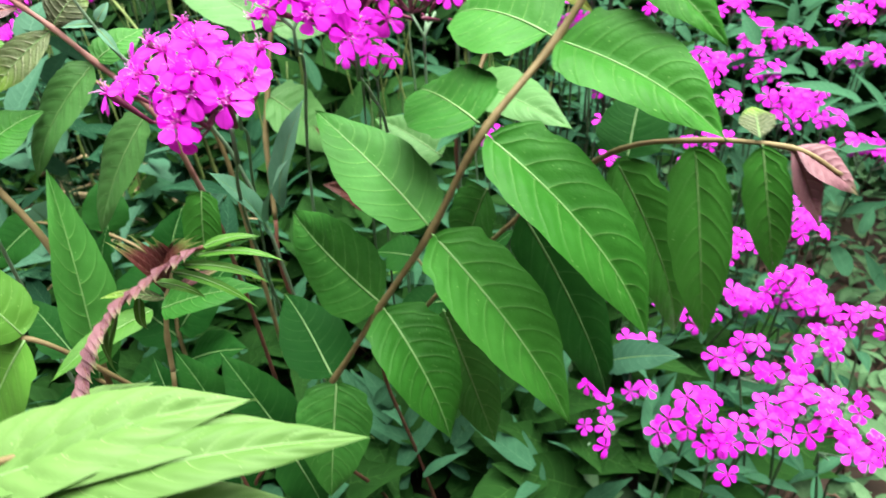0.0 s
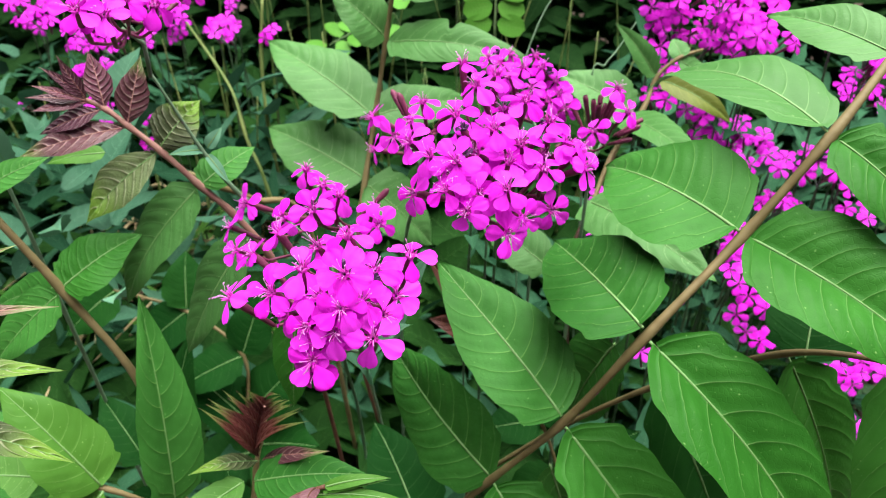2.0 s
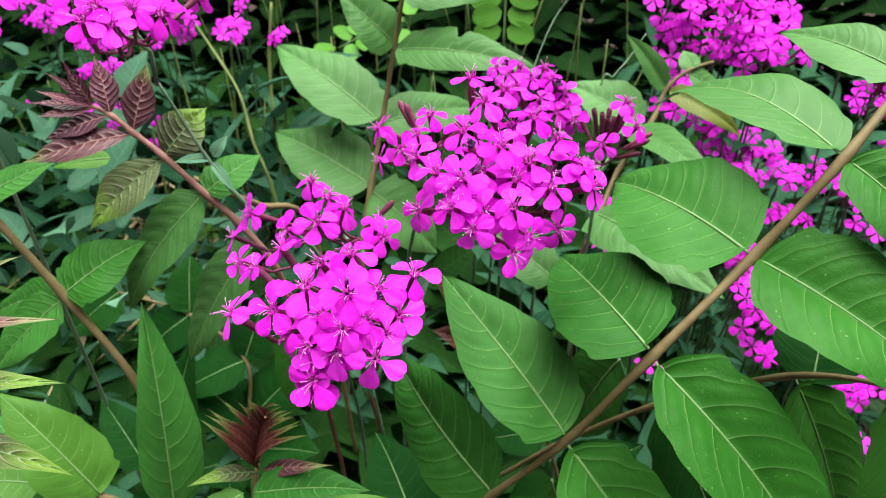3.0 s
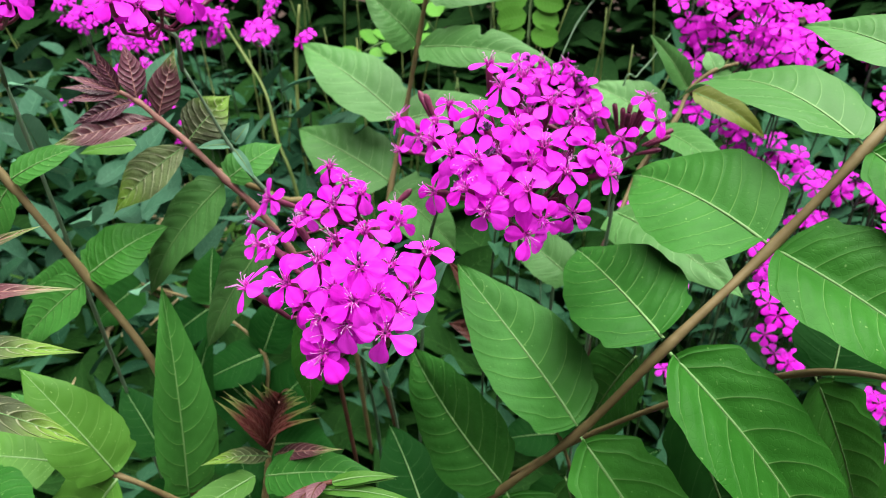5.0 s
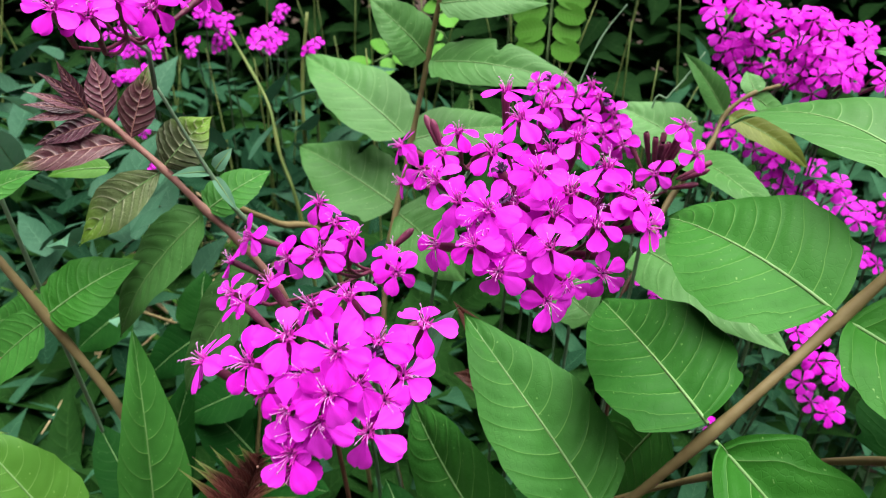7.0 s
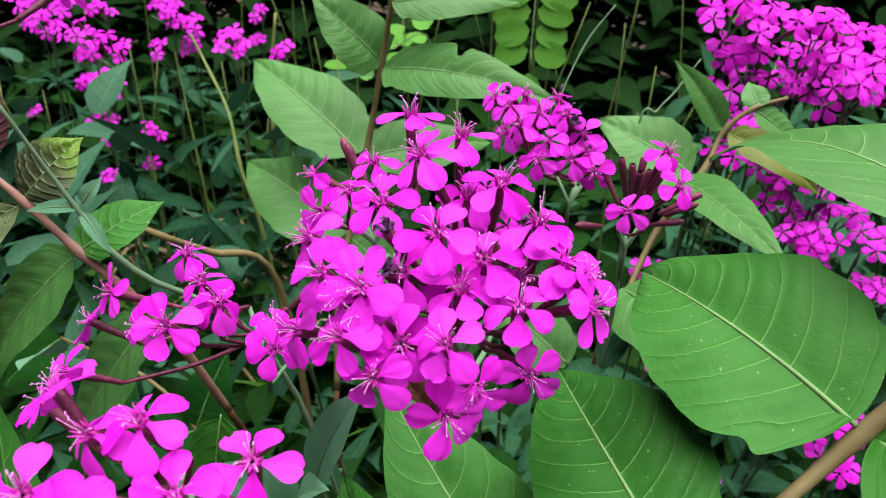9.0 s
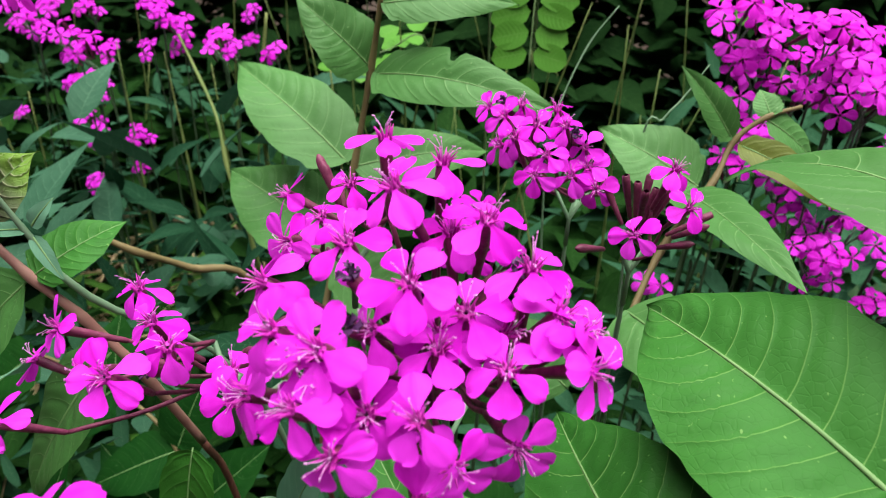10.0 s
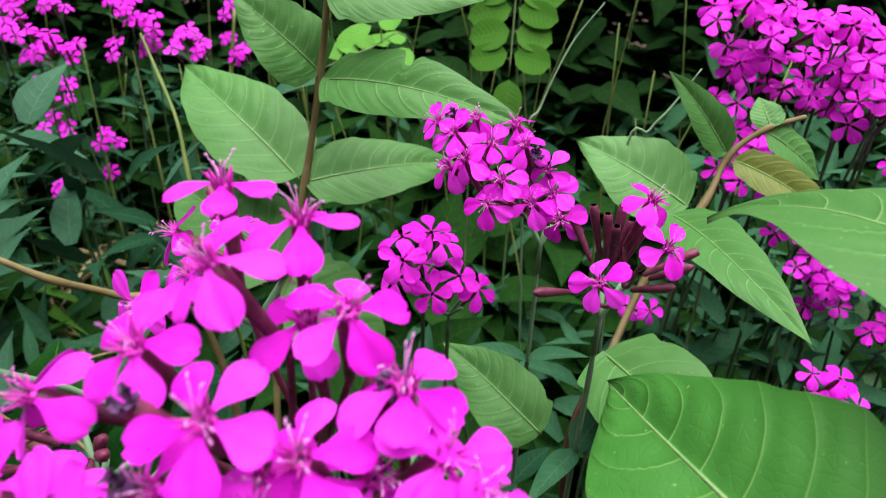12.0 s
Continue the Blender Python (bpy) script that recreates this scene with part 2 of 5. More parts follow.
def tube(line, r0, r1, sides=8, swell=()):
    """Verts and faces of a tapered tube along a line; swell: places (0 to 1) where it thickens into a node."""
    verts, faces = [], []
    n = len(line)
    side = Vector((1, 0.2, 0.1))
    for i, p in enumerate(line):
        d = (line[min(i + 1, n - 1)] - line[max(i - 1, 0)]).normalized()
        side = (side - d * side.dot(d)).normalized()
        up = d.cross(side)
        s = i / (n - 1)
        r = r0 + (r1 - r0) * s
        for w in swell:
            r *= 1 + 0.35 * math.exp(-((s - w) * n / 1.6) ** 2)
        for k in range(sides):
            a = 2 * math.pi * k / sides
            verts.append(p + side * math.cos(a) * r + up * math.sin(a) * r)
    for i in range(n - 1):
        for k in range(sides):
            a, b = i * sides + k, i * sides + (k + 1) % sides
            faces.append((a, b, b + sides, a + sides))
    faces.append(tuple(range(sides))[::-1])
    faces.append(tuple(range((n - 1) * sides, n * sides)))
    return verts, faces


def merged(pieces):
    verts, faces = [], []
    for v, f in pieces:
        k = len(verts)
        verts += list(v)
        faces += [tuple(i + k for i in q) for q in f]
    return verts, faces


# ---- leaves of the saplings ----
# Point near the camera path; leaves and flowers are turned to face this view.
VIEW_POINT = Vector((-0.01, -0.02, 0.80))
rng = random.Random(5)


def compound_leaf(label, points, r0, r1, bark=None, group="saplings"):
    """The stalk of a pinnate leaf, carried on by a stem down to the ground."""
    pts = [Vector(p) for p in points]
    root = tagged(new("compound_leaf"), label, "plant", group)
    low = 0 if pts[0].z < pts[-1].z else -1
    foot = pts[low]
    root.location = (foot.x + 0.02, foot.y + 0.03, GROUND)
    bpy.context.view_layer.update()
    line = smooth_line(pts, 8)
    swell = [i / (len(pts) - 1) for i in range(1, len(pts) - 1)]
    v, f = tube(line, r0, r1, 10, swell)
    mesh_object("rachis", [root.matrix_world.inverted() @ q for q in v], f, bark or BARK, None).parent = root
    away = (pts[low] - pts[1 if low == 0 else -2]).normalized()
    g = Vector(root.location)
    down = smooth_line([foot, foot + away * 0.03 + Vector((0, 0, -0.01)), (foot + g) / 2 + away * 0.02, g - Vector((0, 0, 0.02))], 6)
    r = r0 if low == 0 else r1
    v, f = tube(down, r * 0.9, r * 0.8, 8)
    mesh_object("stem", [root.matrix_world.inverted() @ q for q in v], f, BARK if bark is BARK else BARK_RED, None).parent = root
    return root


def leaflet(root, base, tip, width, paint="leaf", bend=0.05, fold=0.14, bite=0.0, face=None, quilt=None):
    """One leaflet with its short stalk, midrib, sunken side veins and gland lobes at the base."""
    base, tip = Vector(base), Vector(tip)
    axis = tip - base
    length = axis.length
    d = axis / length
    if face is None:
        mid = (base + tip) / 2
        face = (VIEW_POINT - mid).normalized() * 0.75 + Vector((0, 0, 0.45))
    n = Vector(face)
    n += Vector((rng.uniform(-1, 1), rng.uniform(-1, 1), rng.uniform(-1, 1))) * 0.12
    n = (n - d * n.dot(d)).normalized()
    side = d.cross(n)
    rows, cols = (76, 18) if length > 0.035 else (40, 10)
    gap = 0.05
    ph = rng.uniform(0, 9)
    curl = rng.uniform(-0.03, 0.03)
    if quilt is None:
        quilt = 0.022 if paint in ("fresh", "shade_green") else 0.035 if paint in ("leaf", "soft", "quilted", "olive") else 0.08

    def spine(s):
        t = gap + (1 - gap) * s
        return base + d * (length * t) + n * (bend * length * 4 * t * (1 - t)) + side * (curl * length * math.sin(math.pi * t) * t)

    lobe = [(rng.uniform(0.050, 0.080), rng.uniform(0.08, 0.14)) for _ in range(2)]
    sag = rng.uniform(0.02, 0.07)

    slender = paint in ("red", "redgreen", "mauve", "brownred", "young", "umber")

    def half(s, sgn):
        if slender:
            w = max(0.0, math.sin(math.pi * s ** 0.72)) ** 1.25
        elif s < 0.30:
            w = max(0.0, 1 - ((0.30 - s) / 0.30) ** 3.0) ** 0.5
        else:
            w = max(0.0, 1 - ((s - 0.30) / 0.70) ** 1.85) ** 1.10
        at, out = (0.3, 0.0) if slender else lobe[sgn > 0]
        w += out * math.exp(-((s - at) / 0.026) ** 2) - 0.4 * out * math.exp(-((s - at - 0.055) / 0.026) ** 2)
        w *= 1 + 0.018 * math.sin(s * 27 + ph + sgn) + 0.008 * math.cos(2 * math.pi * (VEINS * (s - 2 * SWEEP) + (0.5 if sgn > 0 else 0)))
        if bite and sgn * bite > 0:
            w *= 1 - 0.42 * math.exp(-((s - abs(bite)) / 0.026) ** 4) - 0.12 * math.exp(-((s - abs(bite) - 0.035) / 0.012) ** 2)
        return w * width * 0.5

    verts, uvs, faces = [], [], []
    for i in range(rows + 1):
        s = (i / rows) ** 1.25
        c = spine(s) - n * (sag * length * s ** 3)
        for j in range(cols + 1):
            u = 2 * j / cols - 1
            sgn = 1 if u > 0 else -1
            h = half(s, sgn)
            a = abs(u)
            phase = VEINS * (s - SWEEP * (0.5 * a + 1.5 * a * a)) + (0.5 if u > 0 else 0.0)
            pillow = abs(math.sin(math.pi * phase)) ** 0.6 * (1 - a ** 4) * min(1, a * 2.5) * min(1, s / 0.1) * min(1, (1 - s) / 0.2)
            z = fold * h * a * (1.0 - 0.35 * a) + quilt * width * pillow
            z += width * 0.03 * math.sin(s * 11 + ph + 1.7 * sgn) * a * a
            verts.append(c + side * (u * h) + n * z - d * (0.045 * length * a ** 1.6 * math.exp(-s / 0.12)))
            uvs.append((j / cols, s))
    for i in range(rows):
        for j in range(cols):
            a = i * (cols + 1) + j
            faces.append((a, a + cols + 1, a + cols + 2, a + 1))
    inv = root.matrix_world.inverted()
    ob = mesh_object("leaflet", [inv @ v for v in verts], faces, LEAF[paint], None, uvs)
    ob.parent = root
    line = [base] + [spine(k / 14) + n * (0.0002 * (1 - k / 14) - sag * length * (k / 14) ** 3) for k in range(15)]
    r = max(0.00022, width * 0.0105)
    v, f = tube(line, r * 1.35, r * 0.2, 6)
    rib = mesh_object("midrib", [inv @ q for q in v], f, RIB_RED if paint in ("red", "redgreen") else BARK_RED if paint in ("mauve", "brownred", "umber") else RIB, None)
    rib.parent = ob
    return ob


# ---- ground ----
def ground_height(x, y):
    near = math.exp(-(x * x + (y - 0.6) ** 2) / 4.0)
    return GROUND + near * (0.012 * noise.noise((x * 9, y * 9, 0.3)) + 0.02 * noise.noise((x * 2, y * 2, 4.0))) - 0.004


def build_ground():
    steps = [math.copysign(abs(k / 60) ** 3.2 * 400 + abs(k / 60) * 1.6, k) for k in range(-60, 61)]
    verts = [(x, y + 0.6, ground_height(x, y + 0.6)) for y in steps for x in steps]
    n = len(steps)
    faces = [(j * n + i, j * n + i + 1, (j + 1) * n + i + 1, (j + 1) * n + i) for j in range(n - 1) for i in range(n - 1)]
    tagged(mesh_object("ground", verts, faces, SOIL), "dark brown garden soil under the plants", "ground", kind="structure")


build_ground()


def scatter_leaves(name, label, count, area, low, high, size, paint, seed, lift=(0.1, 1.0), slim=0.34, keep=None):
    """Many small bent leaves as one mesh."""
    r = random.Random(seed)
    verts, faces, uvs = [], [], []
    rows, cols = 5, 2
    x0, x1, y0, y1 = area
    made = 0
    while made < count:
        x, y = r.uniform(x0, x1), r.uniform(y0, y1)
        top = high(x, y) if callable(high) else high
        z = GROUND + low + (top - low) * r.random() ** 0.8
        made += 1
        if keep and not keep(x, y, z):
            continue
        a = r.uniform(0, 2 * math.pi)
        d = Vector((math.cos(a), math.sin(a), r.uniform(*lift))).normalized()
        nrm = (Vector((r.uniform(-0.5, 0.5), r.uniform(-0.7, 0.3), 1)) - d * d.z)
        nrm = (nrm - d * nrm.dot(d)).normalized()
        side = d.cross(nrm)
        length = r.uniform(*size)
        w = length * slim * r.uniform(0.7, 1.2)
        droop = r.uniform(0.0, 0.5)
        o = Vector((x, y, z))
        k = len(verts)
        for i in range(rows + 1):
            s = i / rows
            h = w / 2 * math.sin(math.pi * min(s + 0.06, 1) ** 0.75)
            for j in range(cols + 1):
                u = 2 * j / cols - 1
                verts.append(o + d * (length * s) - nrm * (droop * length * s * s) + side * (u * h) + nrm * (0.3 * h * abs(u)))
                uvs.append((j / cols, s))
        for i in range(rows):
            for j in range(cols):
                q = k + i * (cols + 1) + j
                faces.append((q, q + cols + 1, q + cols + 2, q + 1))
    return tagged(mesh_object(name, verts, faces, LEAF[paint], None, uvs), label, "undergrowth", kind="stuff")


def scatter_stalks(name, label, count, area, height, thick, mat, seed, lean=0.25, flat=False):
    r = random.Random(seed)
    pieces = []
    x0, x1, y0, y1 = area
    for _ in range(count):
        x, y = r.uniform(x0, x1), r.uniform(y0, y1)
        h = r.uniform(*height)
        a = r.uniform(0, 6.28)
        b = Vector((math.cos(a), math.sin(a), 0))
        p = Vector((x, y, GROUND - 0.01))
        if flat:
            p.z = GROUND + r.uniform(0.0, flat)
            line = [p, p + b * h * 0.5 + Vector((0, 0, r.uniform(0, 0.03))), p + b * h + Vector((0, 0, r.uniform(-0.01, 0.02)))]
        else:
            l = r.uniform(0, lean) * h
            line = smooth_line([p, p + b * l * 0.3 + Vector((0, 0, h * 0.55)), p + b * l + Vector((0, 0, h))], 4)
        pieces.append(tube(line, r.uniform(*thick), thick[0] * 0.5, 5))
    verts, faces = merged_fast(pieces)
    return tagged(mesh_object(name, verts, faces, mat), label, "undergrowth", kind="stuff")


def merged_fast(pieces):
    verts, faces = [], []
    for v, f in pieces:
        k = len(verts)
        verts.extend(v)
        faces.extend([tuple(i + k for i in q) for q in f])
    return verts, faces


def canopy(x, y):
    """How high the undergrowth stands above the ground."""
    if x > 0.16 + 0.2 * (y - 0.3):
        return 0.05 + 0.10 * max(0, min(1, (y - 0.5) / 0.8))
    h = 0.06 + 0.15 * max(0, min(1, (y - 0.32) / 0.45))
    return h + 0.03 * noise.noise((x * 6, y * 6, 1.0))


def ragged(x, y, z):
    """An uneven outline for the beds."""
    edge = 0.35 * noise.noise((x * 1.3, y * 1.3, 3.0)) + 0.15 * noise.noise((x * 5, y * 5, 8.0))
    return (x / 1.75) ** 4 + ((y - 1.0) / 0.9) ** 4 < 1.0 + edge


def left_bed(x, y, z):
    if ((x + 0.40) / 0.11) ** 2 + ((y - 0.68) / 0.11) ** 2 < 1 and z > GROUND + 0.05:
        return False
    return ragged(x * 2, y, z) and x < 0.2 + 0.25 * (y - 0.3)


scatter_leaves("undergrowth", "dense leaves of low weeds, shade painted as dark green", 2400, (-0.9, 0.5, 0.30, 1.1), 0.02, canopy, (0.06, 0.11), "weed", 11, slim=0.45, keep=left_bed)
scatter_leaves("undergrowth", "bluish green lance-shaped leaves of catchfly plants", 1900, (-0.8, 0.6, 0.30, 1.0), 0.04, lambda x, y: canopy(x, y) + 0.03, (0.03, 0.06), "glaucous_shade", 12, (0.3, 1.4), 0.30, keep=left_bed)
scatter_leaves("undergrowth", "broad bluish leaves of catchfly plants not in flower", 170, (-0.66, -0.24, 0.38, 0.66), 0.10, 0.33, (0.040, 0.066), "teal", 29, (0.2, 1.5), 0.42, keep=left_bed)
scatter_leaves("hedge", "shrub leaves behind the flowers, coloured dark for deep shade", 22000, (-1.9, 2.0, 0.90, 1.6), 0.0, lambda x, y: 0.22 + 0.60 * min(1, (y - 0.90) / 0.5) + 0.06 * noise.noise((x * 4, y * 4, 2)), (0.045, 0.085), "dark", 13, (-0.4, 0.6), 0.5, keep=ragged)
# Added crown, always above the view; it blocks light from the back bed.
scatter_leaves("shrub", "unseen shrub crown added over the back of the bed for shade", 7000, (-2.0, 2.1, 1.0, 1.9), 0.58, lambda x, y: 1.15 + 0.1 * noise.noise((x * 3, y * 3, 7)), (0.06, 0.11), "dark", 18, (-0.4, 0.5), 0.5, keep=ragged)
scatter_leaves("undergrowth", "bluish green catchfly leaves at the edge of the soil", 1500, (0.06, 0.9, 0.48, 1.1), 0.03, 0.30, (0.03, 0.055), "glaucous_shade", 19, (0.3, 1.3), 0.3)
scatter_leaves("weeds", "small green weeds on the soil", 7500, (0.1, 1.3, 0.15, 1.7), 0.0, canopy, (0.012, 0.038), "cover", 14, (0.1, 1.0), 0.4, keep=lambda x, y, z: ragged(x * 1.4, y, z))
scatter_stalks("grass_stalks", "thin green and yellowing stalks", 50, (-0.75, 0.1, 0.6, 1.0), (0.25, 0.42), (0.0010, 0.0025), GRASS, 15)
scatter_stalks("dry_straw", "dry yellow straw lying among the leaves", 300, (-0.55, -0.15, 0.50, 0.82), (0.06, 0.16), (0.001, 0.0034), STRAW, 16, flat=0.11)
scatter_leaves("grass", "light green grass blades among dry straw", 360, (-0.55, -0.10, 0.45, 0.82), 0.0, 0.10, (0.05, 0.11), "fresh", 23, (0.2, 1.6), 0.09)
scatter_leaves("undergrowth", "bluish catchfly leaves behind the young leaf", 140, (-0.55, -0.16, 0.42, 0.75), 0.06, 0.24, (0.03, 0.06), "glaucous_shade", 27, (0.4, 1.6), 0.3)
scatter_stalks("bark_litter", "brown bark chips and twigs on the soil", 1500, (0.1, 1.3, 0.2, 1.6), (0.01, 0.045), (0.0015, 0.004), CHIP, 17, flat=0.008)


def lone_stalk(name, label, points, r0, r1, mat, group=""):
    """A single bent stalk or twig whose low end is carried on down to the soil."""
    pts = [Vector(p) for p in points]
    root = tagged(new(name), label, "stalk", group)
    root.location = (pts[-1].x + 0.02, pts[-1].y + 0.02, GROUND)
    bpy.context.view_layer.update()
    inv = root.matrix_world.inverted()
    line = smooth_line([*pts, (pts[-1] + Vector(root.location)) / 2, Vector(root.location) - Vector((0, 0, 0.02))], 6)
    v, f = tube(line, r0, r1, 8, [0.2, 0.45, 0.7])
    mesh_object("stem", [inv @ q for q in v], f, mat, None).parent = root
    return root


lone_stalk("dry_stalk", "tall yellowing dry grass stalk among the weeds", [(-0.3219, 0.6119, 0.5400), (-0.2936, 0.5844, 0.5234), (-0.2618, 0.5537, 0.5002), (-0.2472, 0.5368, 0.4658), (-0.2312, 0.5282, 0.4253)], 0.0009, 0.0016, GRASS)
lone_stalk("dry_stalk", "thin olive grass stalk among the weeds", [(-0.262, 0.640, 0.556), (-0.266, 0.630, 0.500), (-0.262, 0.620, 0.430)], 0.0012, 0.0020, GRASS)
lone_stalk("twig", "bare tan twig crossing behind the flower heads", [(-0.1930, 0.3465, 0.5236), (-0.1804, 0.3543, 0.5127), (-0.1695, 0.3712, 0.4977), (-0.1487, 0.3947, 0.4707)], 0.0012, 0.0018, BARK)


# ---- small round-leaved plants behind ----
def round_leaf_spray(start, direction, length, pairs, seed):
    r = random.Random(seed)
    root = tagged(new("round_leaf_spray"), "bright green spray of small oval paired leaflets", "plant", "round-leaved sprays")
    s = Vector(start)
    root.location = (s.x, s.y + 0.05, GROUND)
    bpy.context.view_layer.update()
    inv = root.matrix_world.inverted()
    d = Vector(direction).normalized()
    line = smooth_line([Vector(root.location) - Vector((0, 0, 0.02)), (Vector(root.location) + s) / 2 + Vector((0, 0.02, 0.02)), s, s + d * length * 0.5, s + d * length - Vector((0, 0, length * 0.15))], 6)
    v, f = tube(line, 0.0009, 0.0005, 6)
    mesh_object("stalk", [inv @ q for q in v], f, BARK_GREEN, None).parent = root
    side = d.cross(Vector((0, -0.4, 1))).normalized()
    up = side.cross(d).normalized()
    for k in range(2 * pairs + 1):
        sgn = -1 if k % 2 else 1
        t = (k // 2 + 0.5) / (pairs + 0.5)
        at = s + d * length * t - Vector((0, 0, 0.15 * length * t * t))
        a = side * sgn + d * 0.25 if k < 2 * pairs else d
        a = (a + up * r.uniform(-0.2, 0.25)).normalized()
        b = up.cross(a).normalized()
        long, wide = 0.024 * r.uniform(0.9, 1.1), 0.0165 * r.uniform(0.9, 1.1)
        verts, uvs, faces = [], [], []
        for i in range(9):
            q = i / 8
            h = wide / 2 * max(0, 1 - (2 * q - 1) ** 2) ** 0.5
            for j in range(5):
                u = j / 2 - 1
                verts.append(inv @ (at + a * (0.002 + long * q) + b * (u * h) + up * (0.12 * h * abs(u) - 0.1 * long * q * q)))
                uvs.append((j / 4, q))
        for i in range(8):
            for j in range(4):
                q = i * 5 + j
                faces.append((q, q + 5, q + 6, q + 1))
        mesh_object("leaflet", verts, faces, LEAF["locust"], None, uvs).parent = root


def round_leaf_sprays():
    round_leaf_spray((-0.0540, 0.6000, 0.6400), (0.03, -0.28, -0.86), 0.086, 8, 0)
    round_leaf_spray((-0.0900, 0.6200, 0.6150), (-0.55, -0.35, -0.45), 0.070, 6, 2)
    r = random.Random(21)
    for k, (x, y, z) in enumerate([(-0.16, 0.74, 0.52), (0.02, 0.95, 0.62), (0.12, 0.98, 0.60), (-0.12, 0.93, 0.60), (-0.30, 0.95, 0.56)]):
        round_leaf_spray((x, y, z), (r.uniform(-1, 1), r.uniform(-0.9, -0.2), r.uniform(-0.5, 0.2)), r.uniform(0.06, 0.09), 5, k + 10)


round_leaf_sprays()

# ---- the saplings' leaves ----
# long green compound leaf on a tan stalk with broad leaflets
branch_a = compound_leaf('long green compound leaf on a tan stalk with broad leaflets', [(-0.0989, 0.255, 0.3247), (-0.0514, 0.243, 0.3974), (-0.0222, 0.231, 0.4509), (0.0029, 0.223, 0.4943), (0.0237, 0.218, 0.5382), (0.0514, 0.2358, 0.5684), (0.0715, 0.2448, 0.5986), (0.0897, 0.2632, 0.6185)], 0.0013, 0.0014)
# The lowest leaflet gets the green with shade painted in.
leaflet(branch_a, (-0.0519, 0.2430, 0.3985), (-0.0836, 0.2850, 0.4234), 0.0355, paint='shade_green')
leaflet(branch_a, (-0.0501, 0.2430, 0.3964), (-0.0542, 0.2150, 0.3390), 0.0387)
leaflet(branch_a, (-0.0206, 0.2310, 0.4528), (-0.0742, 0.2850, 0.4731), 0.0409, face=(-0.35, -0.85, 0.28))
leaflet(branch_a, (-0.0201, 0.2290, 0.4521), (0.0122, 0.2000, 0.3999), 0.0363, bend=0.10, fold=0.46, quilt=0.042, paint='quilted')
leaflet(branch_a, (0.0024, 0.2230, 0.4977), (-0.0480, 0.2630, 0.5353), 0.0360)
leaflet(branch_a, (0.0039, 0.2210, 0.4949), (0.0625, 0.1950, 0.4160), 0.0369, bend=0.09, fold=0.46, quilt=0.042, paint='quilted')
leaflet(branch_a, (0.0229, 0.2170, 0.5436), (-0.0059, 0.2790, 0.5402), 0.0375, face=(-0.06, -0.70, 0.60))
leaflet(branch_a, (0.0254, 0.2160, 0.5393), (0.0927, 0.1920, 0.4624), 0.0368, bend=0.10, fold=0.46, quilt=0.042, paint='quilted')
leaflet(branch_a, (0.0498, 0.2358, 0.5696), (0.0112, 0.2841, 0.5705), 0.0410, face=(-0.10, -0.66, 0.66), bend=0.11)
leaflet(branch_a, (0.0527, 0.2358, 0.5679), (0.1082, 0.2027, 0.5418), 0.0370, bend=0.08, fold=0.46, quilt=0.042, paint='quilted')
leaflet(branch_a, (0.0705, 0.2448, 0.5994), (0.0268, 0.3148, 0.5935), 0.0300, paint='soft', bend=0.13, face=(-0.05, -0.45, 0.85))
leaflet(branch_a, (0.0897, 0.2632, 0.6185), (0.0629, 0.3056, 0.6218), 0.0200, paint='soft')
leaflet(branch_a, (0.0725, 0.2448, 0.5981), (0.1096, 0.2205, 0.5702), 0.0240, bend=0.08, fold=0.3, quilt=0.06, paint='quilted')

# green compound leaf with drooping narrow leaflets and a reddish tip
branch_b = compound_leaf('green compound leaf with drooping narrow leaflets and a reddish tip', [(-0.0218, 0.3, 0.3838), (0.0099, 0.285, 0.4329), (0.0429, 0.265, 0.4801), (0.0756, 0.24, 0.5212), (0.1035, 0.225, 0.5328), (0.1331, 0.21, 0.5356), (0.1499, 0.204, 0.5277)], 0.0012, 0.0008)
leaflet(branch_b, (0.0779, 0.2400, 0.5201), (0.1195, 0.2450, 0.4230), 0.0280, bend=0.08, paint='quilted')
# Shadow of the leaflet above is given by the darker green.
leaflet(branch_b, (0.0834, 0.2400, 0.5189), (0.0951, 0.2750, 0.5392), 0.0292, paint='shade_green')
leaflet(branch_b, (0.1043, 0.2250, 0.5317), (0.1225, 0.2220, 0.4390), 0.0239, bend=0.10, paint='quilted')
leaflet(branch_b, (0.1243, 0.2130, 0.5359), (0.1398, 0.2120, 0.4787), 0.0166, bend=0.10, paint='quilted')
leaflet(branch_b, (0.1229, 0.2130, 0.5381), (0.1264, 0.2350, 0.5431), 0.0125, paint='young')
leaflet(branch_b, (0.1331, 0.2100, 0.5356), (0.1491, 0.2050, 0.5057), 0.0110, paint='mauve')
leaflet(branch_b, (0.1340, 0.2100, 0.5360), (0.1582, 0.2030, 0.5204), 0.0150, paint='mauve')
leaflet(branch_b, (0.0421, 0.2620, 0.4848), (0.0958, 0.2620, 0.3656), 0.0376, bend=0.06, paint='shade_green')
leaflet(branch_b, (0.0043, 0.2700, 0.4222), (0.0343, 0.2750, 0.3152), 0.0303, bend=0.06)
leaflet(branch_b, (0.0272, 0.2850, 0.4847), (0.0131, 0.3100, 0.4133), 0.0356)
leaflet(branch_b, (-0.0367, 0.3050, 0.4649), (-0.0580, 0.3000, 0.5133), 0.0170, paint='umber', fold=0.5)
leaflet(branch_b, (-0.0348, 0.3000, 0.4663), (-0.0556, 0.2900, 0.4856), 0.0180, paint='umber', fold=0.4)

